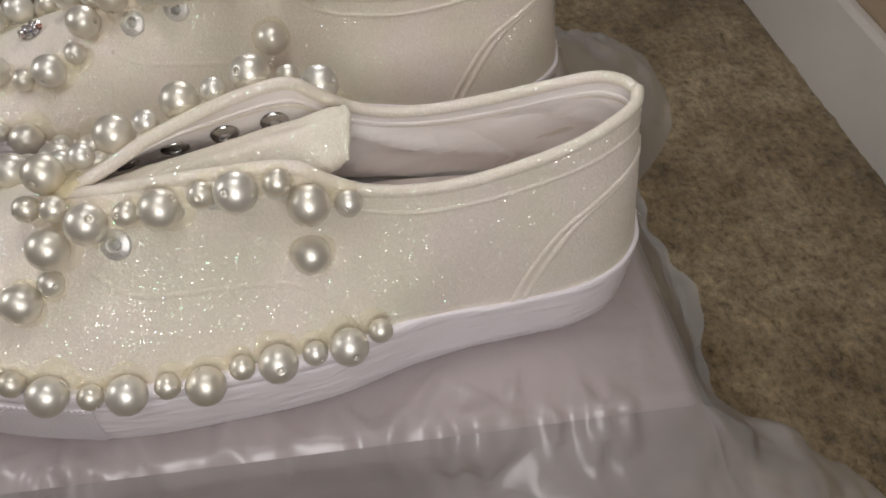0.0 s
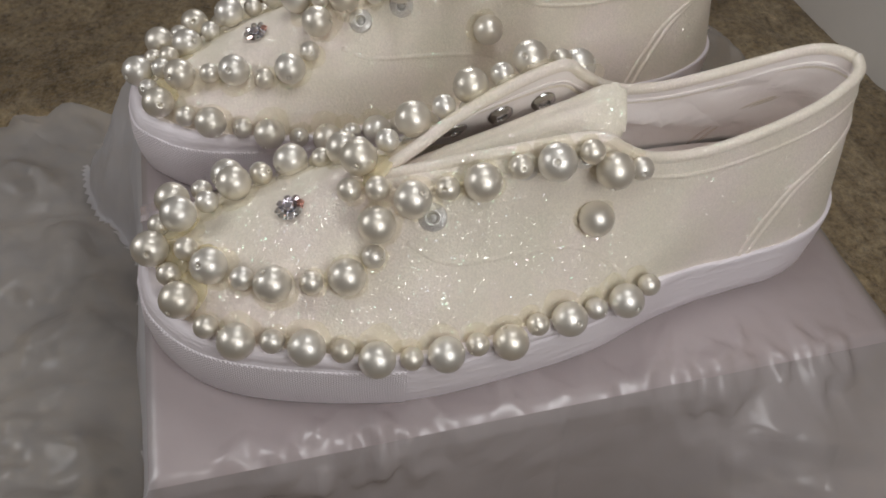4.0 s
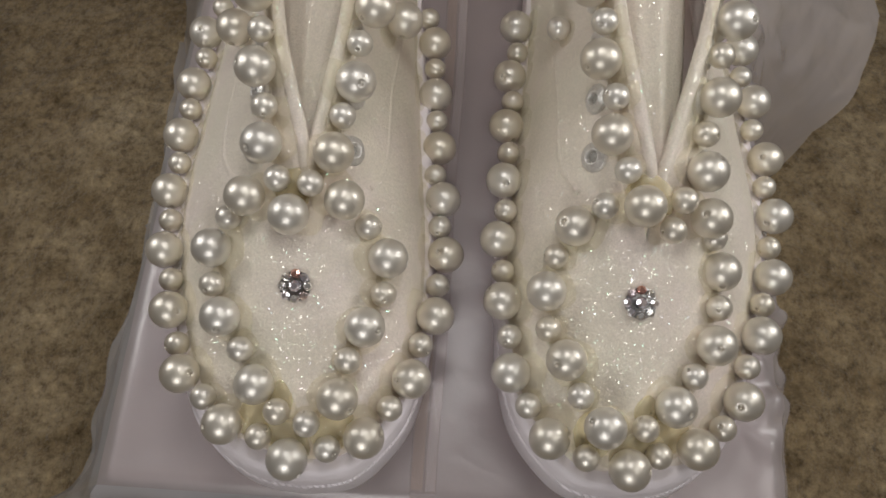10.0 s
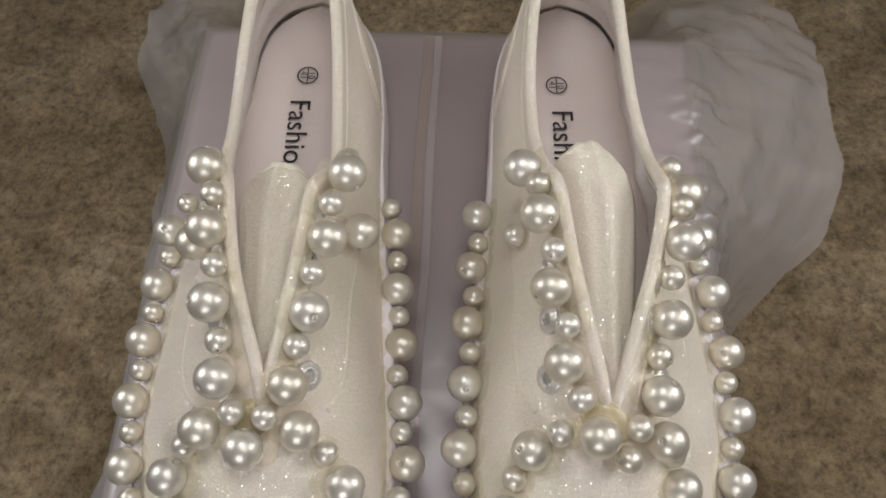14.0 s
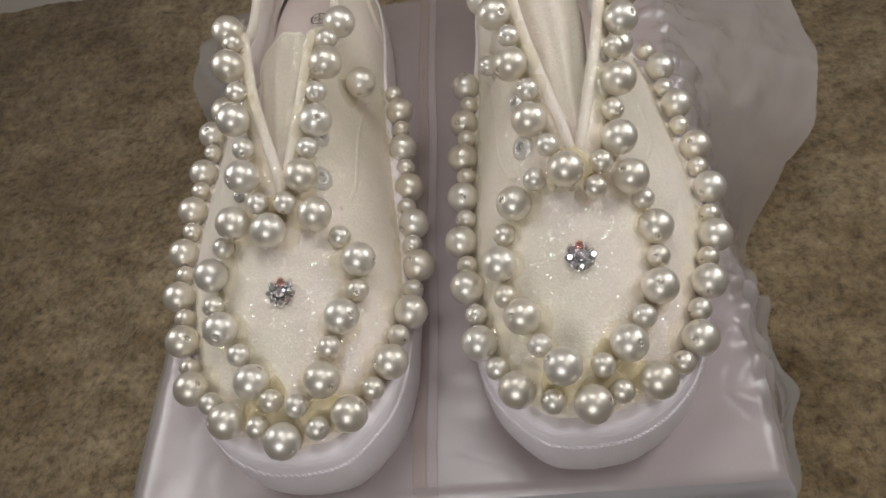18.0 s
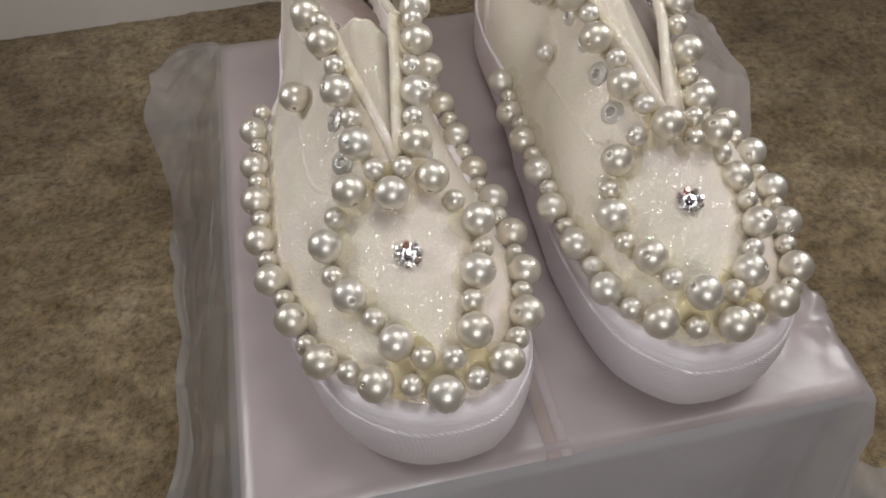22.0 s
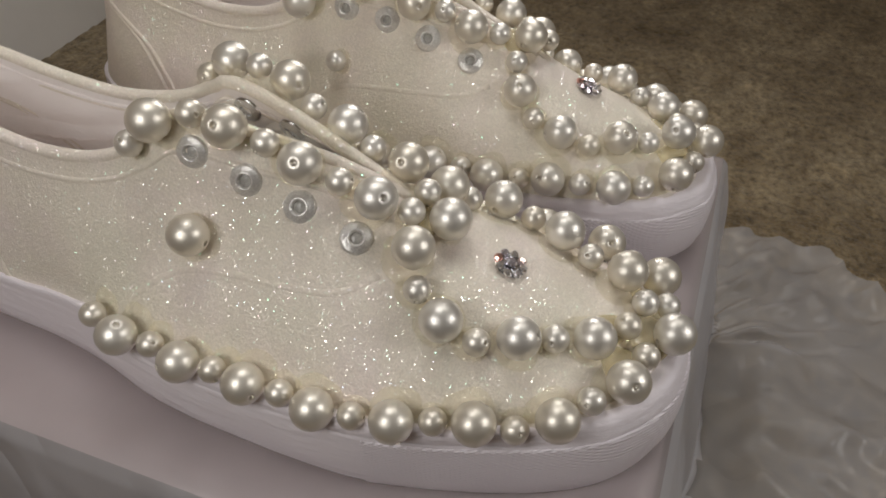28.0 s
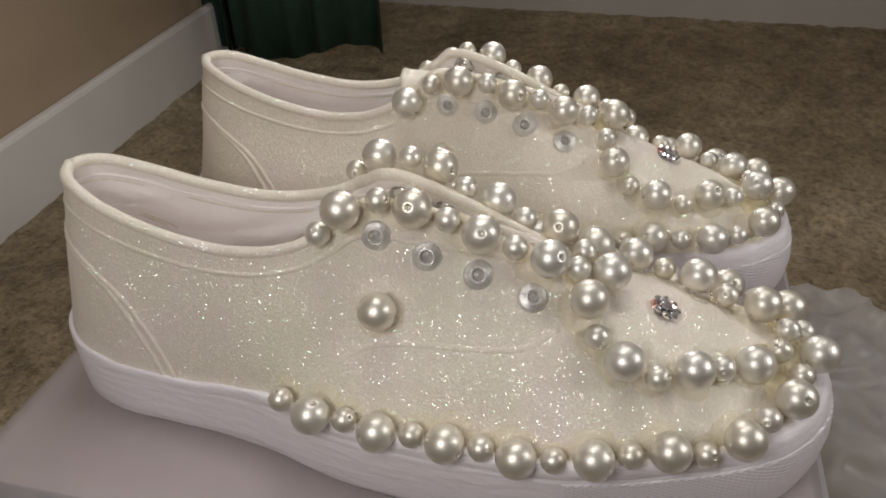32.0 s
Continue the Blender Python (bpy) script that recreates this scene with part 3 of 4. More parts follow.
def station_of(grid, y, step):
    ys = np.array([row[int(step)][1] for row in grid])
    return float(np.interp(y, ys, np.arange(len(ys))))


def text_mesh(body, size, mat, name):
    cu = bpy.data.curves.new(name, "FONT")
    cu.body, cu.size, cu.align_x, cu.align_y = body, size, "CENTER", "CENTER"
    tmp = bpy.data.objects.new(name, cu)
    scene.collection.objects.link(tmp)
    me = bpy.data.meshes.new_from_object(tmp.evaluated_get(bpy.context.evaluated_depsgraph_get()))
    bpy.data.objects.remove(tmp)
    me.materials.clear()
    me.materials.append(mat)
    return me


def fit_to_pearls(which, out, inn):
    """Moves the skin gently so that the pearls lie on it."""
    spec = SHOES[which]
    n_out, n_in = normals_of(out), -normals_of(inn)
    n_out *= 1 if n_out[60, 8] @ np.array([1, 0, 0.2]) > 0 else -1
    n_in *= 1 if n_in[60, 8] @ np.array([-1, 0, 0.2]) > 0 else -1
    for g, nn, side in ((out, n_out, 1), (inn, n_in, -1)):
        flat, flat_n = g.reshape(-1, 3), nn.reshape(-1, 3)
        total, weight = np.zeros(len(flat)), np.full(len(flat), 0.45)
        for chain, places in spec["pearls"].items():
            code = LARGE[chain] if chain in LARGE else LARGE[f"{which}_{chain}"]
            share, spread = (0.45, 0.017) if "rim" in chain else (0.5, 0.010) if "throat" in chain else (1.0, 0.011)
            for place, c in zip(places, code):
                p = np.array(place) / 1000
                d = p - flat
                far = np.sqrt((d**2).sum(1))
                k = int(far.argmin())
                if far[k] > 0.016:
                    continue
                off = math.copysign(far[k], d[k] @ flat_n[k]) - (BIG_R if c == "1" else SMALL_R) * 0.96
                w = share * np.exp(-((far - far[k]) ** 2 + 2 * far[k] * (far - far[k])) / (2 * spread**2))
                total += w * min(max(off, -0.0045), 0.0022)
                weight += w
        move = (total / weight).reshape(g.shape[:2])
        move *= np.clip(np.arange(STATIONS) / 8, 0, 1)[:, None] * np.clip(np.arange(STEPS) / 5, 0.15, 1)[None, :]
        if side > 0:
            top = move[:, -1].copy()
        seam = (top + move[:, -1]) / 2  # both halves meet over the toes
        blend = np.clip((np.arange(STEPS) - STEPS + 7) / 6, 0, 1)[None, :]
        closed = (np.abs(out[:, -1, 0] - inn[:, -1, 0]) < 0.0008)[:, None]
        move = np.where(closed, move * (1 - blend) + (seam if side > 0 else top)[:, None] * blend, move)
        if side > 0:
            top = move[:, -1].copy()
            n_top = nn[:, -1] * np.array([0, 1, 1])
        way = np.where(closed[..., None], nn * (1 - blend[..., None]) + n_top[:, None] * blend[..., None], nn)
        g += way * move[..., None]


def build_shoe(which):
    spec = SHOES[which]
    sg, flip = spec["sign"], spec["sign"] < 0
    shoe = empty("shoe", pose(0.0525 * sg, 0, 0))
    tagged(shoe, "cream glitter canvas sneaker edged with glued faux pearls", "shoe", "pair of pearl sneakers")
    m = np.array([sg, 1, 1.0])
    out = upper_half(True, spec["lean"], spec["lift"], spec["throat"][0], spec["gape"][0], spec["dent"])
    inn = upper_half(False, spec["lean"], spec["lift"], spec["throat"][1], spec["gape"][1], 1.0)
    fit_to_pearls(which, out, inn)
    # soft dents and folds of the canvas
    for g, seed in ((out, 3.1), (inn, 8.7)):
        nn = normals_of(g)
        for i in range(len(g)):
            for j in range(1, STEPS - 1):
                p = Vector((g[i, j] * 26 + seed).tolist())
                g[i, j] += nn[i, j] * 0.0013 * noise.noise(p) * math.sin(math.pi * j / (STEPS - 1))
    n_out, n_in = normals_of(out), -normals_of(inn)
    if n_out[60, 8] @ np.array([1, 0, 0.2]) < 0:
        n_out = -n_out
    if n_in[60, 8] @ np.array([-1, 0, 0.2]) < 0:
        n_in = -n_in
    throat = next(i for i in range(STATIONS) if out[i, -1, 0] - inn[i, -1, 0] > 0.0004)

    # upper: both halves in one skin, closed over the toes
    verts = np.concatenate([out.reshape(-1, 3), inn.reshape(-1, 3)]) * m
    faces = grid_faces(STATIONS, STEPS, flip=flip) + grid_faces(STATIONS, STEPS, flip=not flip, base=STATIONS * STEPS)
    bm = bmesh.new()
    vs = [bm.verts.new(v) for v in verts]
    for f in faces:
        try:
            bm.faces.new([vs[k] for k in f])
        except ValueError:
            pass
    bmesh.ops.remove_doubles(bm, verts=bm.verts, dist=0.0003)
    part("upper", bm, GLITTER, shoe)

    # lining inside, from the throat to the heel
    for g, nn, fl in ((out, n_out, not flip), (inn, n_in, flip)):
        lin = g[throat - 4:, 4:] - nn[throat - 4:, 4:] * 0.0022
        for i in range(len(lin)):
            for j in range(lin.shape[1] - 2):
                p = lin[i, j]
                w = (1 - abs(noise.noise(Vector((p[1] * 11, p[2] * 42 + p[1] * 9, p[0] * 10 + 3.0))))) ** 9 * min(1.0, max(0.0, (p[1] - 0.005) / 0.02))
                lin[i, j] = p - nn[throat - 4 + i, 4 + j] * 0.0042 * w * min(1.0, (lin.shape[1] - 2 - j) / 6.0)
        mesh_object("lining", lin.reshape(-1, 3) * m, grid_faces(*lin.shape[:2], flip=fl), LINING, shoe, label="pale cotton lining")

    # rolled binding along the collar and the throat, and the ridge below it
    rim = np.concatenate([out[throat:, -1], inn[throat:, -1][::-1][1:]])
    inward = np.concatenate([n_out[throat:, -1], n_in[throat:, -1][::-1][1:]])
    v, f = tube((rim - inward * 0.0013) * m, 0.0021, 12)
    mesh_object("binding", v, f, GLITTER, shoe)
    for g, nn in ((out, n_out), (inn, n_in)):
        line = [on_grid(g, i, STEPS - 4.0) + on_grid(nn, i, STEPS - 4.0) * -0.0010 for i in np.linspace(throat + 4, STATIONS - 1, 70)]
        v, f = tube(np.array(line) * m, 0.0014, 10)
        mesh_object("seam", v, f, GLITTER, shoe)
        line = [on_grid(g, i, STEPS - 3.2) - on_grid(nn, i, STEPS - 3.2) * 0.0024 for i in np.linspace(throat + 2, STATIONS - 1, 80)]
        v, f = tube(np.array(line) * m, 0.0006, 6)
        mesh_object("lining_seam", v, f, LINING, shoe, label="stitched edge of the cotton lining")
        # heel counter, two rows of stitches
        for d in (0.0, 0.0045):
            path = [(0.119, 0.67), (0.105, 0.61), (0.0915, 0.52), (0.0835, 0.37), (0.0775, 0.19), (0.073, 0.02)]
            pts = [on_grid(g, station_of(g, y - d, a * (STEPS - 1)), a * (STEPS - 1)) - 0.0010 * on_grid(nn, station_of(g, y - d, a * (STEPS - 1)), a * (STEPS - 1)) for y, a in spline(path, 30)]
            v, f = tube(np.array(pts) * m, 0.0016, 10)
            mesh_object("seam", v, f, GLITTER, shoe)
        path = [(0.0125, 0.14), (0.0095, 0.24), (0.002, 0.32), (-0.008, 0.38), (-0.022, 0.42), (-0.040, 0.45), (-0.055, 0.50), (-0.0645, 0.60)]
        pts = [on_grid(g, station_of(g, y, a * (STEPS - 1)), a * (STEPS - 1)) - 0.00232 * on_grid(nn, station_of(g, y, a * (STEPS - 1)), a * (STEPS - 1)) for y, a in spline(path, 40)]
        v, f = tube(np.array(pts) * m, 0.0026, 12)
        mesh_object("seam", v, f, GLITTER, shoe)

    # sole: outline, then rows of the side wall
    fo, fi = spline(FOOT_OUT, 130), spline(FOOT_IN, 130)
    ring = np.concatenate([fo, fi[::-1][1:-1]])
    plan = ring[:, ::-1].copy()
    tang = np.roll(plan, -1, 0) - np.roll(plan, 1, 0)
    tang /= np.linalg.norm(tang, axis=1)[:, None] + 1e-12
    nor = np.stack([tang[:, 1], -tang[:, 0]], -1)
    if (nor[60] @ np.array([1, 0])) < 0:
        nor = -nor
    for _ in range(4):
        nor = (np.roll(nor, 1, 0) + nor * 2 + np.roll(nor, -1, 0)) / 4
    nor /= np.linalg.norm(nor, axis=1)[:, None]
    top = foxing_top(plan[:, 1])
    toe = np.clip((-0.095 - plan[:, 1]) / 0.05, 0, 1) ** 1.3
    spring = 0.0015 * np.clip((-0.105 - plan[:, 1]) / 0.045, 0, 1) ** 2

    def wall(rows, extra=0.0, pick=slice(None)):
        grid = []
        for t, off in rows:
            tight = 1 - 0.72 * np.clip((plan[:, 1] + 0.01) / 0.05, 0, 1) * (off > 0)
            xy = plan + nor * (off * tight + extra - 0.0016 * (t < 0.05) * np.clip((plan[:, 1] + 0.01) / 0.05, 0, 1) + 0.0024 * toe * math.sin(math.pi * min(max(t, 0), 1)) ** 0.7 * (1 if off > 0 else 0) + 0.0004 * toe * (0.85 < t < 0.86))[:, None]
            wave = np.array([noise.noise(Vector((x * 60, y * 60, t * 1.3))) for x, y in plan])
            xy = xy + nor * (0.00035 * wave * (t > 0.05) * (1 - toe))[:, None]
            z = 0.0012 + spring * (1 - t) + (top - 0.0012) * t
            grid.append(np.column_stack([xy, z + 0.0003 * wave * (t > 0.8)])[pick])
        return np.array(grid)

    rows = [(0.0, -0.0005), (0.02, 0.0012), (0.10, 0.0022), (0.30, 0.0030), (0.55, 0.0034), (0.66, 0.0033), (0.78, 0.0031), (0.84, 0.0030), (0.855, 0.0026), (0.87, 0.0029), (0.96, 0.0025), (1.0, 0.0017), (1.01, 0.0006), (0.97, -0.004)]
    g = wall(rows)
    n = len(plan)
    faces = grid_faces(len(rows), n, closed=True, flip=flip)
    faces.append(tuple(range(n)) if not flip else tuple(range(n))[::-1])
    mesh_object("sole", g.reshape(-1, 3) * m, faces, RUBBER, shoe, label="white rubber foxing sole")
    # the textured strip round the toe
    pick = np.r_[np.arange(n - 44, n), np.arange(0, 46)]
    pick = np.array([k for k in pick if plan[k, 1] < -0.066])
    rows2 = [(0.02, 0.0003), (0.03, 0.0019), (0.10, 0.0027), (0.30, 0.0035), (0.55, 0.0039), (0.66, 0.0037), (0.78, 0.0037), (0.80, 0.0036), (0.81, 0.0032), (0.815, 0.0018)]
    g2 = wall(rows2, 0.0, pick)
    mesh_object("toe_strip", g2.reshape(-1, 3) * m, grid_faces(len(rows2), len(pick), flip=flip), TOE_RUBBER, shoe, label="herringbone textured rubber toe strip")

    # insole
    k0 = [i for i in range(130) if fo[i, 0] > -0.06]
    left = np.column_stack([fo[k0, 1] - 0.0062 - 0.0026 * np.clip((0.04 - fo[k0, 0]) / 0.03, 0, 1), fo[k0, 0] - 0.001 * (fo[k0, 0] > 0.115)])
    right = np.column_stack([fi[k0, 1] + 0.0062 + 0.0026 * np.clip((0.04 - fi[k0, 0]) / 0.03, 0, 1), fi[k0, 0] - 0.001 * (fi[k0, 0] > 0.115)])
    g3 = np.array([[np.append(a * (1 - t) + b * t, 0.0345 + 0.0012 * (2 * t - 1) ** 4) for t in np.linspace(0, 1, 13)] for a, b in zip(left, right)])
    insole = mesh_object("insole", g3.reshape(-1, 3) * m, grid_faces(*g3.shape[:2], flip=flip), INSOLE, shoe, label="pale pink insole with black print")
    px, py = spec["print_at"]
    turn = Matrix.Rotation(-math.pi / 2, 4, "Z")
    for body, size, dx, dy in (("Fashion", 0.0125, -0.0022 if which == "left" else 0.0014, -0.0315), ("10", 0.0041, 0.0016, 0.0), ("41", 0.0041, -0.0019, 0.0)):
        ob = new("print", text_mesh(body, size, INK, "print"))
        ob.parent = insole
        ob.matrix_basis = Matrix.Translation((px * (-1 if flip else 1) + dx, py + dy, 0.0357)) @ turn
    ang = np.linspace(0, 2 * np.pi, 41)
    for r0, r1 in ((0.0039, 0.0045),):
        v = [(math.cos(a) * r, math.sin(a) * r, 0) for a in ang[:-1] for r in (r0, r1)]
        f = [(2 * i, 2 * i + 1, (2 * i + 3) % 80, (2 * i + 2) % 80) for i in range(40)]
        v += [(-0.00025, -0.0037, 0), (0.00025, -0.0037, 0), (0.00025, 0.0037, 0), (-0.00025, 0.0037, 0)]
        f.append((80, 81, 82, 83))
        ob = mesh_object("print", v, f, INK, insole, smooth=False)
        ob.location = (px * (-1 if flip else 1), py, 0.0357)

    # tongue, arched between the two eyelet rows
    mid = (out[throat:, -1] + inn[throat:, -1]) / 2
    ys = np.linspace(-0.064, spec["tongue"], 30)
    tg = []
    sink = 0.0050 if which == "left" else 0.0030
    for i, y in enumerate(ys):
        t = i / 29
        cu = np.interp(y, mid[:, 1], mid[:, 0]) - (0.003 * t if which == "right" else 0.0)
        cz = np.interp(y, mid[:, 1], mid[:, 2]) if y < -0.004 else np.interp(-0.004, mid[:, 1], mid[:, 2]) + 0.03 * (y + 0.004)
        half = 0.006 + 0.0082 * t**0.8
        if i > 22:
            half *= (1 - ((i - 22) / 7.4) ** 4) ** 0.25
        row = []
        for s in np.linspace(-1, 1, 17):
            drop = 0.0055 * math.sin(math.pi * t) * (0.25 + 0.75 * (0.5 - 0.5 * s)) + (0.0085 * t * (1 - 0.5 * max(0.0, t - 0.7) / 0.3) + 0.003) * abs(s) ** 2.2
            row.append((cu + s * half, y + 0.001 * t * (1 - s * s), cz - 0.0030 - drop - sink * t * (1.0 if which == "left" else max(0.0, s)) + 0.0006 * math.sin(9 * s + 20 * y)))
        tg.append(row)
    tg = np.array(tg)
    nt_ = normals_of(tg)
    under = tg - nt_ * 0.0022 * np.sign(nt_[15, 8, 2])
    rows_, cols_ = tg.shape[:2]
    verts = np.concatenate([tg.reshape(-1, 3), under.reshape(-1, 3)]) * m
    base = rows_ * cols_
    faces = grid_faces(rows_, cols_, flip=not flip) + grid_faces(rows_, cols_, flip=flip, base=base)
    border = [(rows_ - 1) * cols_ + j for j in range(cols_)]
    faces += [(a, b, b + base, a + base) for a, b in zip(border, border[1:])]
    for c in (0, cols_ - 1):
        edge = [i * cols_ + c for i in range(rows_)]
        faces += [(a, b, b + base, a + base) for a, b in zip(edge, edge[1:])]
    mesh_object("tongue", verts, faces, GLITTER, shoe)
    v, f = tube((tg[-1] - nt_[-1] * 0.001 * np.sign(nt_[15, 8, 2])) * m, 0.0014, 8)
    mesh_object("tongue_hem", v, f, GLITTER, shoe)

    # eyelets: a coated ring outside, a bare one inside
    for g, nn in ((out, n_out), (inn, n_in)):
        side = 1 if g is out else -1
        for eu, ey, ez in ((0.0136, -0.0062, 0.0814), (0.0147, -0.0232, 0.0764), (0.0143, -0.0388, 0.0708), (0.0141, -0.0549, 0.0639)):
            tuck = 0.0044 if (side < 0 and which == "left") or (side > 0 and which == "right" and ey > -0.05) else 0.0
            aim = np.array([side * (eu + 0.003 - tuck) + spec["lean"], ey, ez + (0.0015 if side < 0 else 0.0) * (which == "right") + tuck * 0.6])
            at = np.unravel_index(int(((g - aim) ** 2).sum(-1).argmin()), g.shape[:2])
            p, q = g[at], nn[at]
            for name, mat, sign_, r0, r1, hgt in (("eyelet", COATED, 1, 0.0018, 0.0049, 0.0013), ("eyelet_back", STEEL, -1, 0.0018, 0.0047, 0.0010)):
                prof = [(r0 * 0.94, -0.0008), (r0, hgt * 0.2), (r0 * 1.12, hgt * 0.8), (r0 * 1.3, hgt * 1.1), (r0 * 1.5, hgt), (r1 * 0.68, hgt * 0.62), (r1 * 0.84, hgt * 0.42), (r1 * 0.94, hgt * 0.25), (r1, -0.0004)]
                vv = [(r * math.cos(t), r * math.sin(t), z) for r, z in prof for t in np.linspace(0, 2 * np.pi, 24, endpoint=False)]
                ob = mesh_object(name, vv, grid_faces(len(prof), 24, closed=True), mat, shoe, label="nickel eyelet ring dulled with glitter" if sign_ > 0 else "bare nickel back of an eyelet")
                c = (p + q * 0.0003) * m if sign_ > 0 else (g[at[0], at[1] - (1 if side < 0 else 0)] - q * 0.0028) * m
                ob.matrix_basis = Matrix.Translation(c.tolist()) @ Vector((q * m * sign_).tolist()).to_track_quat("Z", "Y").to_matrix().to_4x4()
                if sign_ > 0:
                    vv = [(0, 0, 0.0008)] + [(r0 * math.cos(t), r0 * math.sin(t), -0.0002) for t in np.linspace(0, 2 * np.pi, 20, endpoint=False)]
                    mesh_object("eyelet_hole", vv, [(0, 1 + i, 1 + (i + 1) % 20) for i in range(20)], HOLE, ob)

    # pearls, each on its blob of glue
    skin = np.concatenate([out.reshape(-1, 3), inn.reshape(-1, 3), g[2:11].reshape(-1, 3)])
    normals_skin = np.concatenate([n_out.reshape(-1, 3), n_in.reshape(-1, 3)])
    rng = random.Random(11 if flip else 12)
    for chain, places in spec["pearls"].items():
        code = LARGE[chain] if chain in LARGE else LARGE[f"{which}_{chain}"]
        for (pu, py_, pz), c in zip(places, code):
            p = np.array([pu, py_, pz]) / 1000
            big = c == "1"
            r = BIG_R if big else SMALL_R
            d = skin - p
            k = int(np.argmin((d**2).sum(1)))
            dist = math.sqrt(float((d[k] ** 2).sum()))
            gap = min(max(dist - r * 0.97, -0.0003), 0.0004)
            way = d[k] / (dist + 1e-9)
            if k < len(normals_skin):
                if way @ normals_skin[k] > 0:
                    gap = -0.0004
                way = -normals_skin[k]
            p = p + way * gap
            ob = new("pearl", BIG if big else SMALL)
            ob.parent = shoe
            axis = Vector((rng.uniform(-1, 1), rng.uniform(-1, 1), rng.uniform(-0.75, 0.75))).normalized()
            if chain == "single":
                axis = Vector((0.1, 1.0, 0.15)).normalized()
            ob.matrix_basis = Matrix.Translation((p * m).tolist()) @ axis.to_track_quat("Z", "Y").to_matrix().to_4x4()
            gl = new("glue", BIG_GLUE if big else SMALL_GLUE)
            gl.parent = ob
            seat = skin[k] - way * 0.0002
            lie = Matrix.Translation((seat * m).tolist()) @ Vector((-way * m).tolist()).to_track_quat("Z", "Y").to_matrix().to_4x4() @ Matrix.Rotation(rng.uniform(0, 6), 4, "Z")
            gl.matrix_basis = ob.matrix_basis.inverted() @ lie

    # yellowed glue that ran together at the toe's tip and at the throat's end
    for pu, py_, wide in ((0.0, -0.1415, 0.0070), (-0.0135, -0.1375, 0.0060), (0.0125, -0.1345, 0.0060), (0.001, -0.0700, 0.0060), (0.0035, -0.1290, 0.0045)):
        d = skin - np.array([pu, py_, 0.05])
        k = int((d[:, 0] ** 2 + d[:, 1] ** 2 + 0.05 * d[:, 2] ** 2)[: len(normals_skin)].argmin())
        patch = mesh_object("glue_patch", [(v_.co.x * wide / BIG_R, v_.co.y * wide / BIG_R * 0.8, v_.co.z * 0.55) for v_ in BIG_GLUE.vertices], [tuple(f_.vertices) for f_ in BIG_GLUE.polygons], OLD_GLUE, shoe, label="pool of yellowed clear glue")
        patch.matrix_basis = Matrix.Translation((skin[k] * m).tolist()) @ Vector((normals_skin[k] * m).tolist()).to_track_quat("Z", "Y").to_matrix().to_4x4() @ Matrix.Rotation(rng.uniform(0, 6), 4, "Z")

    # rhinestone flower on the toe cap
    fu, fy = spec["flower"]
    st = station_of(out, fy, STEPS - 1)
    p, q = on_grid(out, st, STEPS - 1), np.array([0.0, -0.33, 0.94])
    flower = mesh_object("rhinestone_flower", [(0, 0, 0.0004)] + [(0.0048 * math.cos(t), 0.0048 * math.sin(t), 0.0002) for t in np.linspace(0, 2 * np.pi, 24, endpoint=False)],
                         [(0, 1 + i, 1 + (i + 1) % 24) for i in range(24)], STEEL, shoe, label="iridescent rhinestone flower in a metal setting")
    flower.matrix_basis = Matrix.Translation((np.array([fu, fy, p[2] + 0.0006]) * m).tolist()) @ Vector((q * m).tolist()).to_track_quat("Z", "Y").to_matrix().to_4x4()

    def gem(r, x, y, lift_, spin):
        bm = bmesh.new()
        rows_g = [(r, 0.0), (r * 1.02, r * 0.35), (r * 0.58, r * 0.85), (0.0001, r * 0.9)]
        ring_ = []
        for rr, zz in rows_g[:3]:
            ring_.append([bm.verts.new((rr * math.cos(2 * math.pi * i / 8 + spin), rr * math.sin(2 * math.pi * i / 8 + spin), zz)) for i in range(8)])
        for a_, b_ in zip(ring_, ring_[1:]):
            for i in range(8):
                bm.faces.new((a_[i], a_[(i + 1) % 8], b_[(i + 1) % 8], b_[i]))
        bm.faces.new(ring_[-1])
        ob = part("rhinestone", bm, GEM, flower, smooth=False)
        ob.location = (x, y, lift_)
        ob.rotation_euler = (rng.uniform(-0.25, 0.25), rng.uniform(-0.25, 0.25), 0)

    gem(0.0018, 0, 0, 0.0009, 0.2)
    for i in range(8):
        a_ = 2 * math.pi * i / 8
        gem(0.00142, 0.0040 * math.cos(a_), 0.0040 * math.sin(a_), 0.0005, a_)
    return shoe


build_shoe("left")
build_shoe("right")

# ---- the box in its plastic film ----
BOX = pose(-0.0025, -0.0078, 0, 0, 0, -1.5)
BW, BD, BH, FLOOR = 0.2365, 0.2945, 0.126, -0.130
box = empty("shoebox", BOX @ pose(0, 0, FLOOR))
tagged(box, "white card shoebox wrapped in thin plastic film, standing on the carpet", "box")
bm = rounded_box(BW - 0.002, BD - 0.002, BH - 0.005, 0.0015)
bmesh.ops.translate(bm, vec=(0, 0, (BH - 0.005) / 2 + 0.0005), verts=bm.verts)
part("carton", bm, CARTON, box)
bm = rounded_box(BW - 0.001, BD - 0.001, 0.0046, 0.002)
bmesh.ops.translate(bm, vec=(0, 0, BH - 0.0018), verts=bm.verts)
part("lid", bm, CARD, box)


def fold(x, y, seed, scale):
    """Ridged creases, 0 to 1."""
    a = noise.noise(Vector((x * scale + seed, y * scale * 0.7, seed * 1.7)))
    b = noise.noise(Vector((x * scale * 2.3, y * scale * 2.1 + seed, seed)))
    return (1 - abs(a)) ** 5 * 0.7 + (1 - abs(b)) ** 6 * 0.3


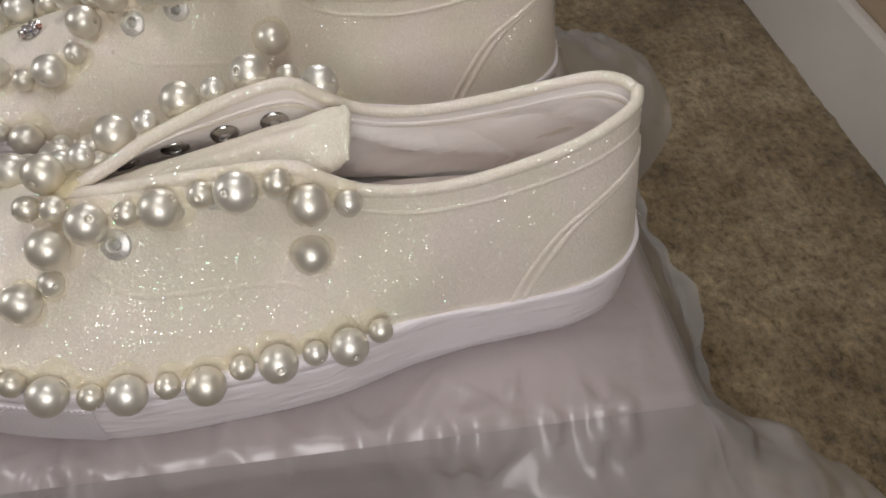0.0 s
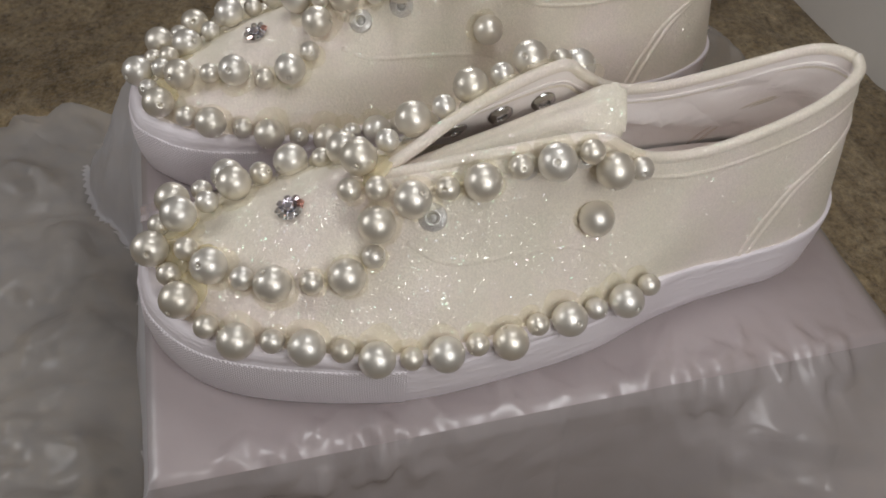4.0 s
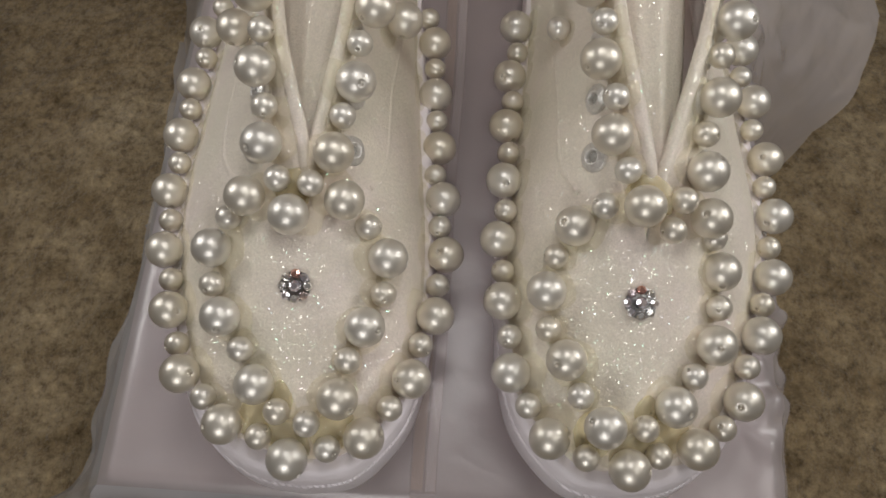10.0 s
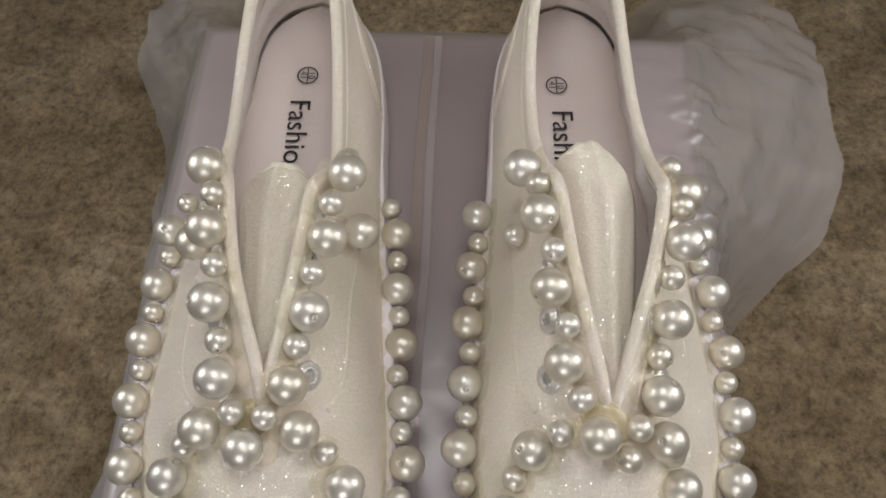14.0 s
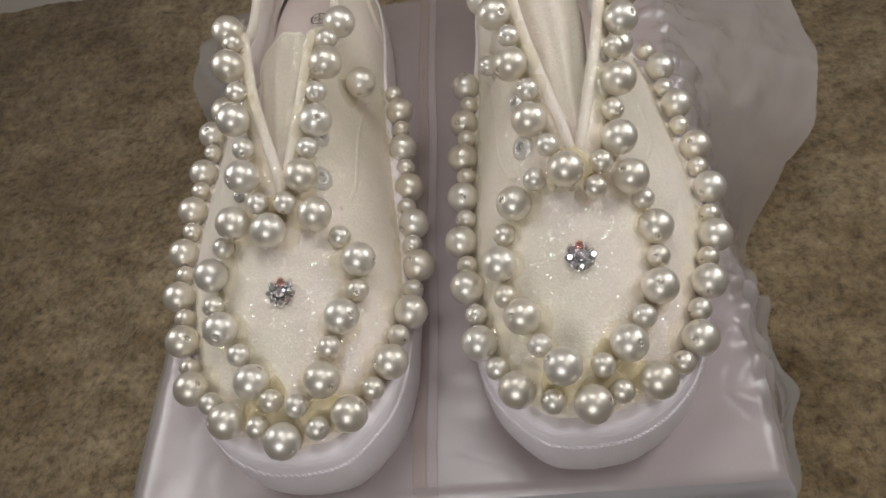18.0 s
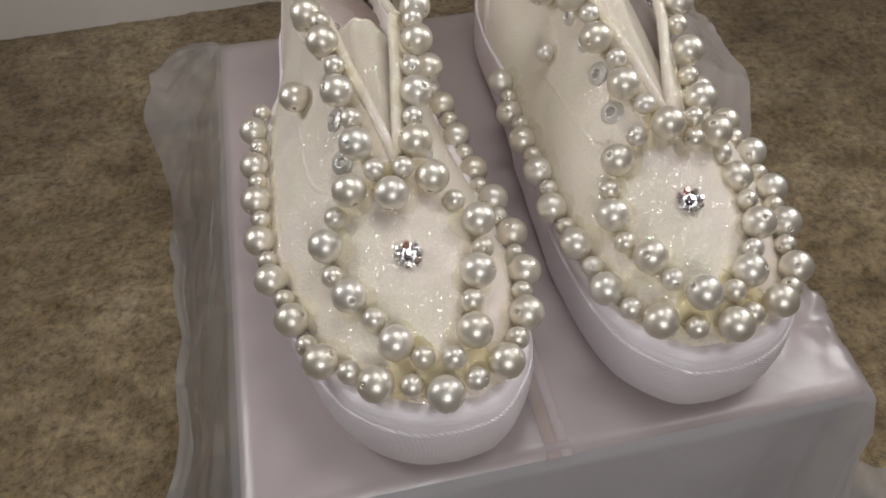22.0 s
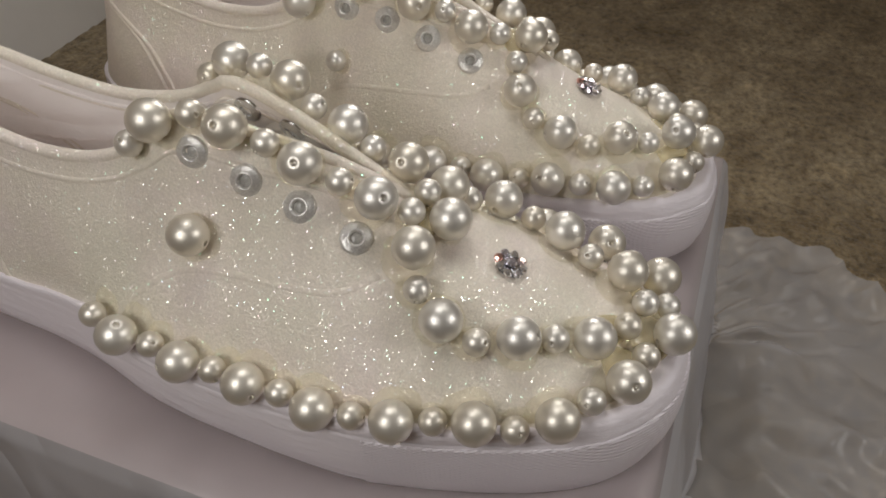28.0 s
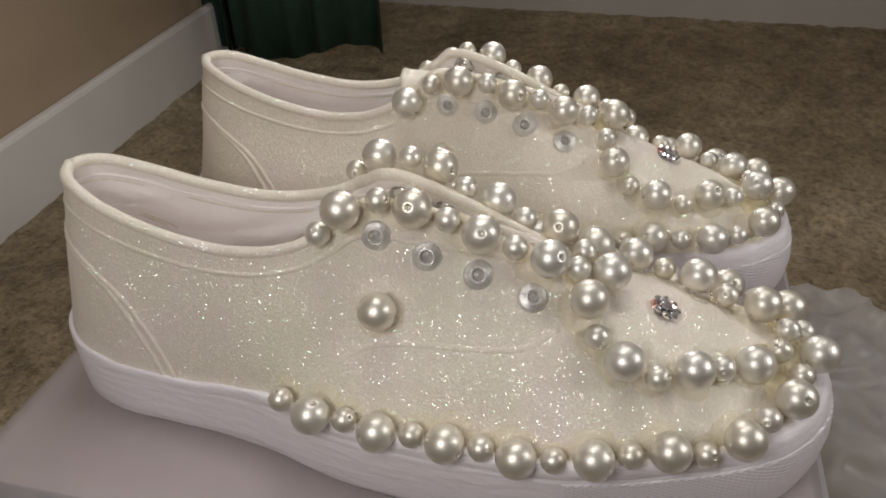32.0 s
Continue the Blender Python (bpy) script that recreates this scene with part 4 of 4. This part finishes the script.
def bag_outline():
    """Places round the box top's edge with their outward way and share of each side: (x, y, ox, oy)."""
    hx, hy = BW / 2 + 0.001, BD / 2 + 0.001
    sides = [((hx, -hy), (hx, hy), 0.0), ((hx, hy), (-hx, hy), 90.0), ((-hx, hy), (-hx, -hy), 180.0), ((-hx, -hy), (hx, -hy), 270.0)]
    out_ = []
    for (ax, ay), (bx, by), deg in sides:
        run = []
        for k in range(20):
            w = radians(deg - 45 + 45 * k / 20)
            run.append((ax, ay, math.cos(w), math.sin(w)))
        n = int(math.hypot(bx - ax, by - ay) / 0.002)
        for k in range(n + 1):
            t = k / n
            run.append((ax + (bx - ax) * t, ay + (by - ay) * t, math.cos(radians(deg)), math.sin(radians(deg))))
        for k in range(1, 21):
            w = radians(deg + 45 * k / 20)
            run.append((bx, by, math.cos(w), math.sin(w)))
        out_.append(run)
    return out_


# how far the bag reaches beyond the lid's edge, and how widely it hangs, by compass way in degrees
REACH = [(0, 0.140, 0.30), (3, 0.108, 0.75), (9, 0.098, 1.7), (24, 0.095, 2.4), (42, 0.106, 2.2), (60, 0.116, 1.5), (72, 0.140, 0.85), (90, 0.155, 0.55), (106, 0.150, 0.80), (116, 0.125, 1.3), (128, 0.104, 1.5),
         (142, 0.078, 1.2), (152, 0.105, 0.62), (160, 0.130, 0.48), (170, 0.142, 0.42), (180, 0.142, 0.38), (195, 0.142, 0.40), (204, 0.150, 0.55), (215, 0.172, 0.68), (225, 0.205, 0.66), (246, 0.250, 0.28), (270, 0.235, 0.14),
         (290, 0.235, 0.12), (315, 0.240, 0.16), (336, 0.200, 0.14), (352, 0.145, 0.18), (360, 0.140, 0.30)]


CREASES = [(math.cos(a), math.sin(a), k, ph) for a, k, ph in ((0.35, 1.0, 0.2), (1.45, 1.27, 0.55), (2.2, 0.81, 0.9), (2.9, 1.6, 0.1), (0.95, 2.1, 0.7))]


def facet(x, y, seed, scale):
    """Flat facets between straight sharp creases, as in crumpled film; about -0.5 to 0.5."""
    p = Vector((x * scale * 0.45 + seed, y * scale * 0.45, seed * 0.7))
    wx, wy = x * scale + 0.9 * noise.noise(p), y * scale + 0.9 * noise.noise(p + Vector((7.3, 1.9, 4.1)))
    total = 0.0
    for cx, cy, k, ph in CREASES:
        u = (wx * cx + wy * cy) * k + ph + seed
        total += abs((u % 1.0) * 2 - 1) / k
    return total / 4.2 - 0.47


def build_film():
    bag = empty("plastic_bag", BOX)
    tagged(bag, "crinkled translucent white plastic bag draped over the shoebox", "plastic bag")
    hx, hy = BW / 2 + 0.001, BD / 2 + 0.001
    drop = 0.1285
    # the lid's sheet
    xs, ys = np.concatenate([np.linspace(-hx, hx - 0.042, 70), np.linspace(hx - 0.04, hx, 30)]), np.linspace(-hy, hy, 152)
    rng = random.Random(4)
    pinches = [(hx - rng.uniform(0.004, 0.012), y + rng.uniform(-0.006, 0.006), rng.uniform(0.0012, 0.0036), rng.uniform(-0.9, 0.9), rng.uniform(0.014, 0.036), rng.uniform(0.004, 0.010)) for y in (-hy + 0.015 + (2 * hy - 0.03) * rng.random() for _ in range(17))]

    def crumple(y, d, width):
        """Height of the crumpled film beside the lid's long edge, d from it."""
        some = min(1.0, max(0.25, 0.45 + 1.9 * noise.noise(Vector((y * 19, 3.3, 8.1)))))
        return (0.0008 + 0.0135 * some * max(0.0, facet(y, 0.7 * d, 5.0, 58) + 0.12)) * math.exp(-((d / width) ** 2)) * min(1.0, max(0.0, hy - abs(y)) / 0.02)

    def tents(x, y):
        """Small sharp pinches of the film along the lid's long edge."""
        best = 0.0
        if x > hx - 0.045:
            for cx, cy, h, turn, length, width in pinches:
                if abs(y - cy) < 0.03:
                    dx, dy = x - cx, y - cy
                    s, w_ = dx * math.cos(turn) + dy * math.sin(turn), -dx * math.sin(turn) + dy * math.cos(turn)
                    best = max(best, h * (1 - abs(s) / length - abs(w_) / width))
        return best

    v = []
    for x in xs:
        for y in ys:
            edge = min(hx - abs(x), hy - abs(y))
            low = -0.0016 * fold(x, y, 2.0, 16) * min(1, edge / 0.02) * min(1, abs(x + 0.003) / 0.03)
            rim = tents(x, y) * min(1, (hx - x) / 0.004)
            c = crumple(y, hx - x, 0.011) if x > 0 else 0.0
            y += 0.0011 * noise.noise(Vector((x * 400, y * 400, 3.0))) * min(1.0, max(0.0, hx - x) / 0.004) * (x > hx - 0.03) * min(1.0, edge / 0.004)
            v.append((x + 0.5 * c * math.exp(-(((hx - x) / 0.008) ** 2)), y, c + low + rim + 0.0003 - 0.0022 * max(0.0, 1 - edge / 0.005) ** 2))
    mesh_object("top_sheet", v, grid_faces(len(xs), len(ys), flip=True), TOP_FILM, bag)
    reach = np.array(REACH)
    rows = 84
    for n_, run in enumerate(bag_outline()):
        v, flat = [], []
        for ax, ay, ox, oy in run:
            ang = math.degrees(math.atan2(oy, ox)) % 360
            # along a straight side the reach leans towards that of the nearer corner
            along = (ay / hy if abs(ox) > 0.99 else ax / hx) if max(abs(ox), abs(oy)) > 0.9999 else 0
            if not along and max(abs(ox), abs(oy)) < 0.9999:
                base_ = 90.0 * n_
                off_ = (ang - base_ + 180) % 360 - 180
                ang = (base_ + math.copysign(24 + abs(off_) * 21 / 45, off_)) % 360
            if along:
                turn_ = 1 if ang < 1 or abs(ang - 270) < 1 else -1
                ang = (ang + turn_ * 24 * along * abs(along) ** (1.4 if n_ == 0 and along > 0 else 4)) % 360
            far, flare = (float(np.interp(ang, reach[:, 0], reach[:, k])) for k in (1, 2))
            quiet = 0.3 + 0.7 * abs(along) ** 4 if n_ == 2 and along else 1.0
            far *= 1 + 0.06 * quiet * noise.noise(Vector((ax * 14, ay * 14, ang / 25))) + 0.05 * quiet * noise.noise(Vector((ax * 45, ay * 45, ang / 9)))
            calm = min(1.0, abs(ax + 0.003) / 0.03) if ay < 0 and abs(ox) < 0.1 else 1.0
            flare = max(0.04, flare * (1 + 0.3 * quiet * calm * noise.noise(Vector((ax * 22, ay * 22, 1.0 + ang / 30)))))
            slope = drop * math.sqrt(1 + flare * flare)
            for i in range(rows):
                d = far * (i / (rows - 1)) ** 1.3
                fall = min(d, slope)
                z = -0.0022 - (drop - 0.0022) * fall / slope
                lie = d - fall
                px, py = ax + ox * d, ay + oy * d
                along_ = Vector((ax * 9 + ang * 0.03 + d * 1.2, ay * 9 + d * 0.9, 7.0))
                ridge = 1.5 * noise.noise(along_) + 0.7 * (1 - abs(noise.noise(along_ * 1.7))) ** 4 - 0.3
                taut = 0.35 if n_ == 0 and flare < 0.8 else 1.0
                amp = 0.0030 * min(1, d / 0.025) * calm * taut
                crush = calm * min(1.0, d / 0.03) * min(1.0, 0.25 + flare * 0.8) * taut
                o = fall * flare / math.sqrt(1 + flare * flare) + lie + 0.002 * min(1, d / 0.004) + (amp * ridge if lie <= 0 else amp * ridge * max(0, 1 - lie / 0.03))
                bent = 0.014 * facet(px, py, 1.3, 12) + 0.0065 * facet(px, py, 2.1, 27)
                if lie <= 0:
                    o += bent * crush * 0.6
                    z += bent * crush * min(1.0, flare)
                if lie > 0:
                    z += 0.004 + (0.007 * fold(px, py, 3.0, 11) + 1.7 * max(0.0, bent + 0.002)) * min(1, lie / 0.03)
                if n_ == 0 and along:
                    c = crumple(ay, d, 0.022)
                    o += c * (0.5 + 0.5 * min(1.0, d / 0.01))
                    z += c * max(0.0, 1 - d / 0.01)
                v.append((ax + ox * o, ay + oy * o, max(z + 0.0003, FLOOR + 0.002)))
                flat.append(lie > 0)
        side = mesh_object("hanging_side", v, grid_faces(len(run), rows), (SIDE_FILM, FILM, FILM, FRONT_FILM)[n_], bag)
        side.data.materials.append(FILM)
        for poly in side.data.polygons:
            poly.material_index = int(all(flat[k] for k in poly.vertices))
    return bag


build_film()


def strip(name, x0, x1, z, mat, hang, parent=None):
    """A flat band along the box top and down its front."""
    hy = BD / 2 + 0.0015
    ys = list(np.linspace(hy - 0.004, -hy, 40))
    rows = [(y, z - 0.0020 * max(0.0, 1 - (y + hy) / 0.004) ** 2) for y in ys] + [(-hy + 0.0008, z - 0.0020 - t * hang) for t in np.linspace(0.02, 1, 12)]
    v = [(x + 0.0004 * math.sin(y * 60), y, zz) for y, zz in rows for x in (x0, x1)]
    f = [(2 * i, 2 * i + 1, 2 * i + 3, 2 * i + 2) for i in range(len(rows) - 1)]
    ob = mesh_object(name, v, f, mat, parent, smooth=False)
    sol = ob.modifiers.new("thickness", "SOLIDIFY")
    sol.thickness = 0.0001
    if parent is None:
        ob.matrix_basis = BOX
    return ob


tape = empty("packing_tape", BOX)
tagged(tape, "clear packing tape with a tan band along the wrapped box lid", "tape")
strip("tan_band", -0.0096, -0.0056, 0.0006, TAN, 0.060, tape)
strip("folded_edge", -0.0046, -0.0012, 0.0007, PALE_TAPE, 0.060, tape)
strip("clear_band", -0.0101, -0.0008, 0.0009, TAPE, 0.060, tape)

# ---- the room ----
def build_floor():
    xs = np.concatenate([np.linspace(-1.2, -0.5, 40), np.arange(-0.495, 0.9, 0.0075), np.linspace(0.905, 1.2, 12)])
    ys = np.concatenate([np.linspace(-1.4, -0.5, 40), np.arange(-0.495, 0.50, 0.0075), np.linspace(0.505, 1.0, 12)])
    v = []
    for x in xs:
        for y in ys:
            h = 0.0030 * noise.noise(Vector((x * 85, y * 85, 0))) + 0.0022 * noise.noise(Vector((x * 24, y * 24, 5)))
            v.append((x, y, FLOOR - 0.004 + h))
    ob = mesh_object("floor", v, grid_faces(len(xs), len(ys), flip=True), CARPET)
    return tagged(ob, "worn beige-brown cut pile carpet", "carpet", kind="structure")


build_floor()


def slab(name, corners, z0, z1, thick, mat, label, bevel=0.0):
    """An upright slab between two plan points, thick to the left of its direction."""
    (x0, y0), (x1, y1) = corners
    length = math.hypot(x1 - x0, y1 - y0)
    bm = rounded_box(length, thick, z1 - z0, bevel) if bevel else rounded_box(length, thick, z1 - z0, 0.001, 1)
    bmesh.ops.translate(bm, vec=(length / 2, thick / 2, (z1 - z0) / 2), verts=bm.verts)
    ob = part(name, bm, mat, smooth=False)
    ob.matrix_basis = pose(x0, y0, z0, 0, 0, math.degrees(math.atan2(y1 - y0, x1 - x0)))
    return tagged(ob, label, name.split("_")[0], kind="structure")


TOP = 2.3
slab("wall_back", ((-0.48, 0.432), (1.1, 0.432)), FLOOR - 0.01, TOP, 0.10, WALL, "tan painted wall")
slab("baseboard", ((-0.470, 0.418), (0.95, 0.418)), FLOOR - 0.008, FLOOR + 0.068, 0.013, TRIM, "white painted baseboard", 0.004)
slab("wall_corner", ((-0.49, 1.0), (-0.49, 0.345)), FLOOR - 0.01, TOP, -0.10, WALL, "tan painted wall corner")
slab("trim", ((-0.60, 0.330), (-0.474, 0.330)), FLOOR - 0.008, FLOOR + 0.068, 0.014, TRIM, "white painted baseboard end", 0.004)
slab("wall_far", ((0.895, 0.60), (0.76, -1.4)), FLOOR - 0.01, TOP, 0.10, WALL, "tan painted wall")
slab("baseboard", ((0.880, 0.45), (0.745, -1.38)), FLOOR - 0.008, FLOOR + 0.068, 0.013, TRIM, "white painted baseboard", 0.004)
# two walls and the ceiling, unseen, added to close the room for reflections
slab("wall_front", ((1.2, -1.45), (-1.2, -1.45)), FLOOR - 0.01, TOP, 0.10, WALL, "tan painted wall")
slab("wall_side", ((-1.15, -1.45), (-1.15, 1.0)), FLOOR - 0.01, TOP, 0.10, WALL, "tan painted wall")
bm = rounded_box(2.6, 2.7, 0.08, 0.002, 1)
ceiling = part("ceiling", bm, TRIM, smooth=False)
ceiling.matrix_basis = pose(0, -0.2, TOP + 0.04)
tagged(ceiling, "white painted ceiling", "ceiling", kind="structure")


def build_drape():
    drape = empty("green_drape", pose(0.62, 0.33, FLOOR))
    tagged(drape, "dark green cloth drape hanging near the wall corner", "drape")
    # the middle sheet paints the shaded gap between the two green panels
    for (ax, ay), (bx, by), low, mat in (((-0.02, -0.125), (-0.035, 0.055), 0.018, GREEN), ((0.01, 0.045), (0.03, 0.095), 0.0, DARK), ((-0.02, 0.075), (0.03, 0.155), 0.006, GREEN)):
        n, k = 36, 10
        v = []
        for i in range(n):
            t = i / (n - 1)
            for j in range(k):
                h = low + (0.85 - low) * j / (k - 1)
                w = 0.008 * math.sin(t * 13 + 0.6 * math.sin(h * 5)) + 0.006 * math.sin(t * 29)
                hem = 0.010 * math.sin(t * 7) if j == 0 else 0
                v.append((ax + (bx - ax) * t + w, ay + (by - ay) * t, max(h + hem, 0.001)))
        ob = mesh_object("cloth_or_gap_sheet", v, grid_faces(n, k), mat, drape)
        ob.modifiers.new("thickness", "SOLIDIFY").thickness = 0.002


build_drape()
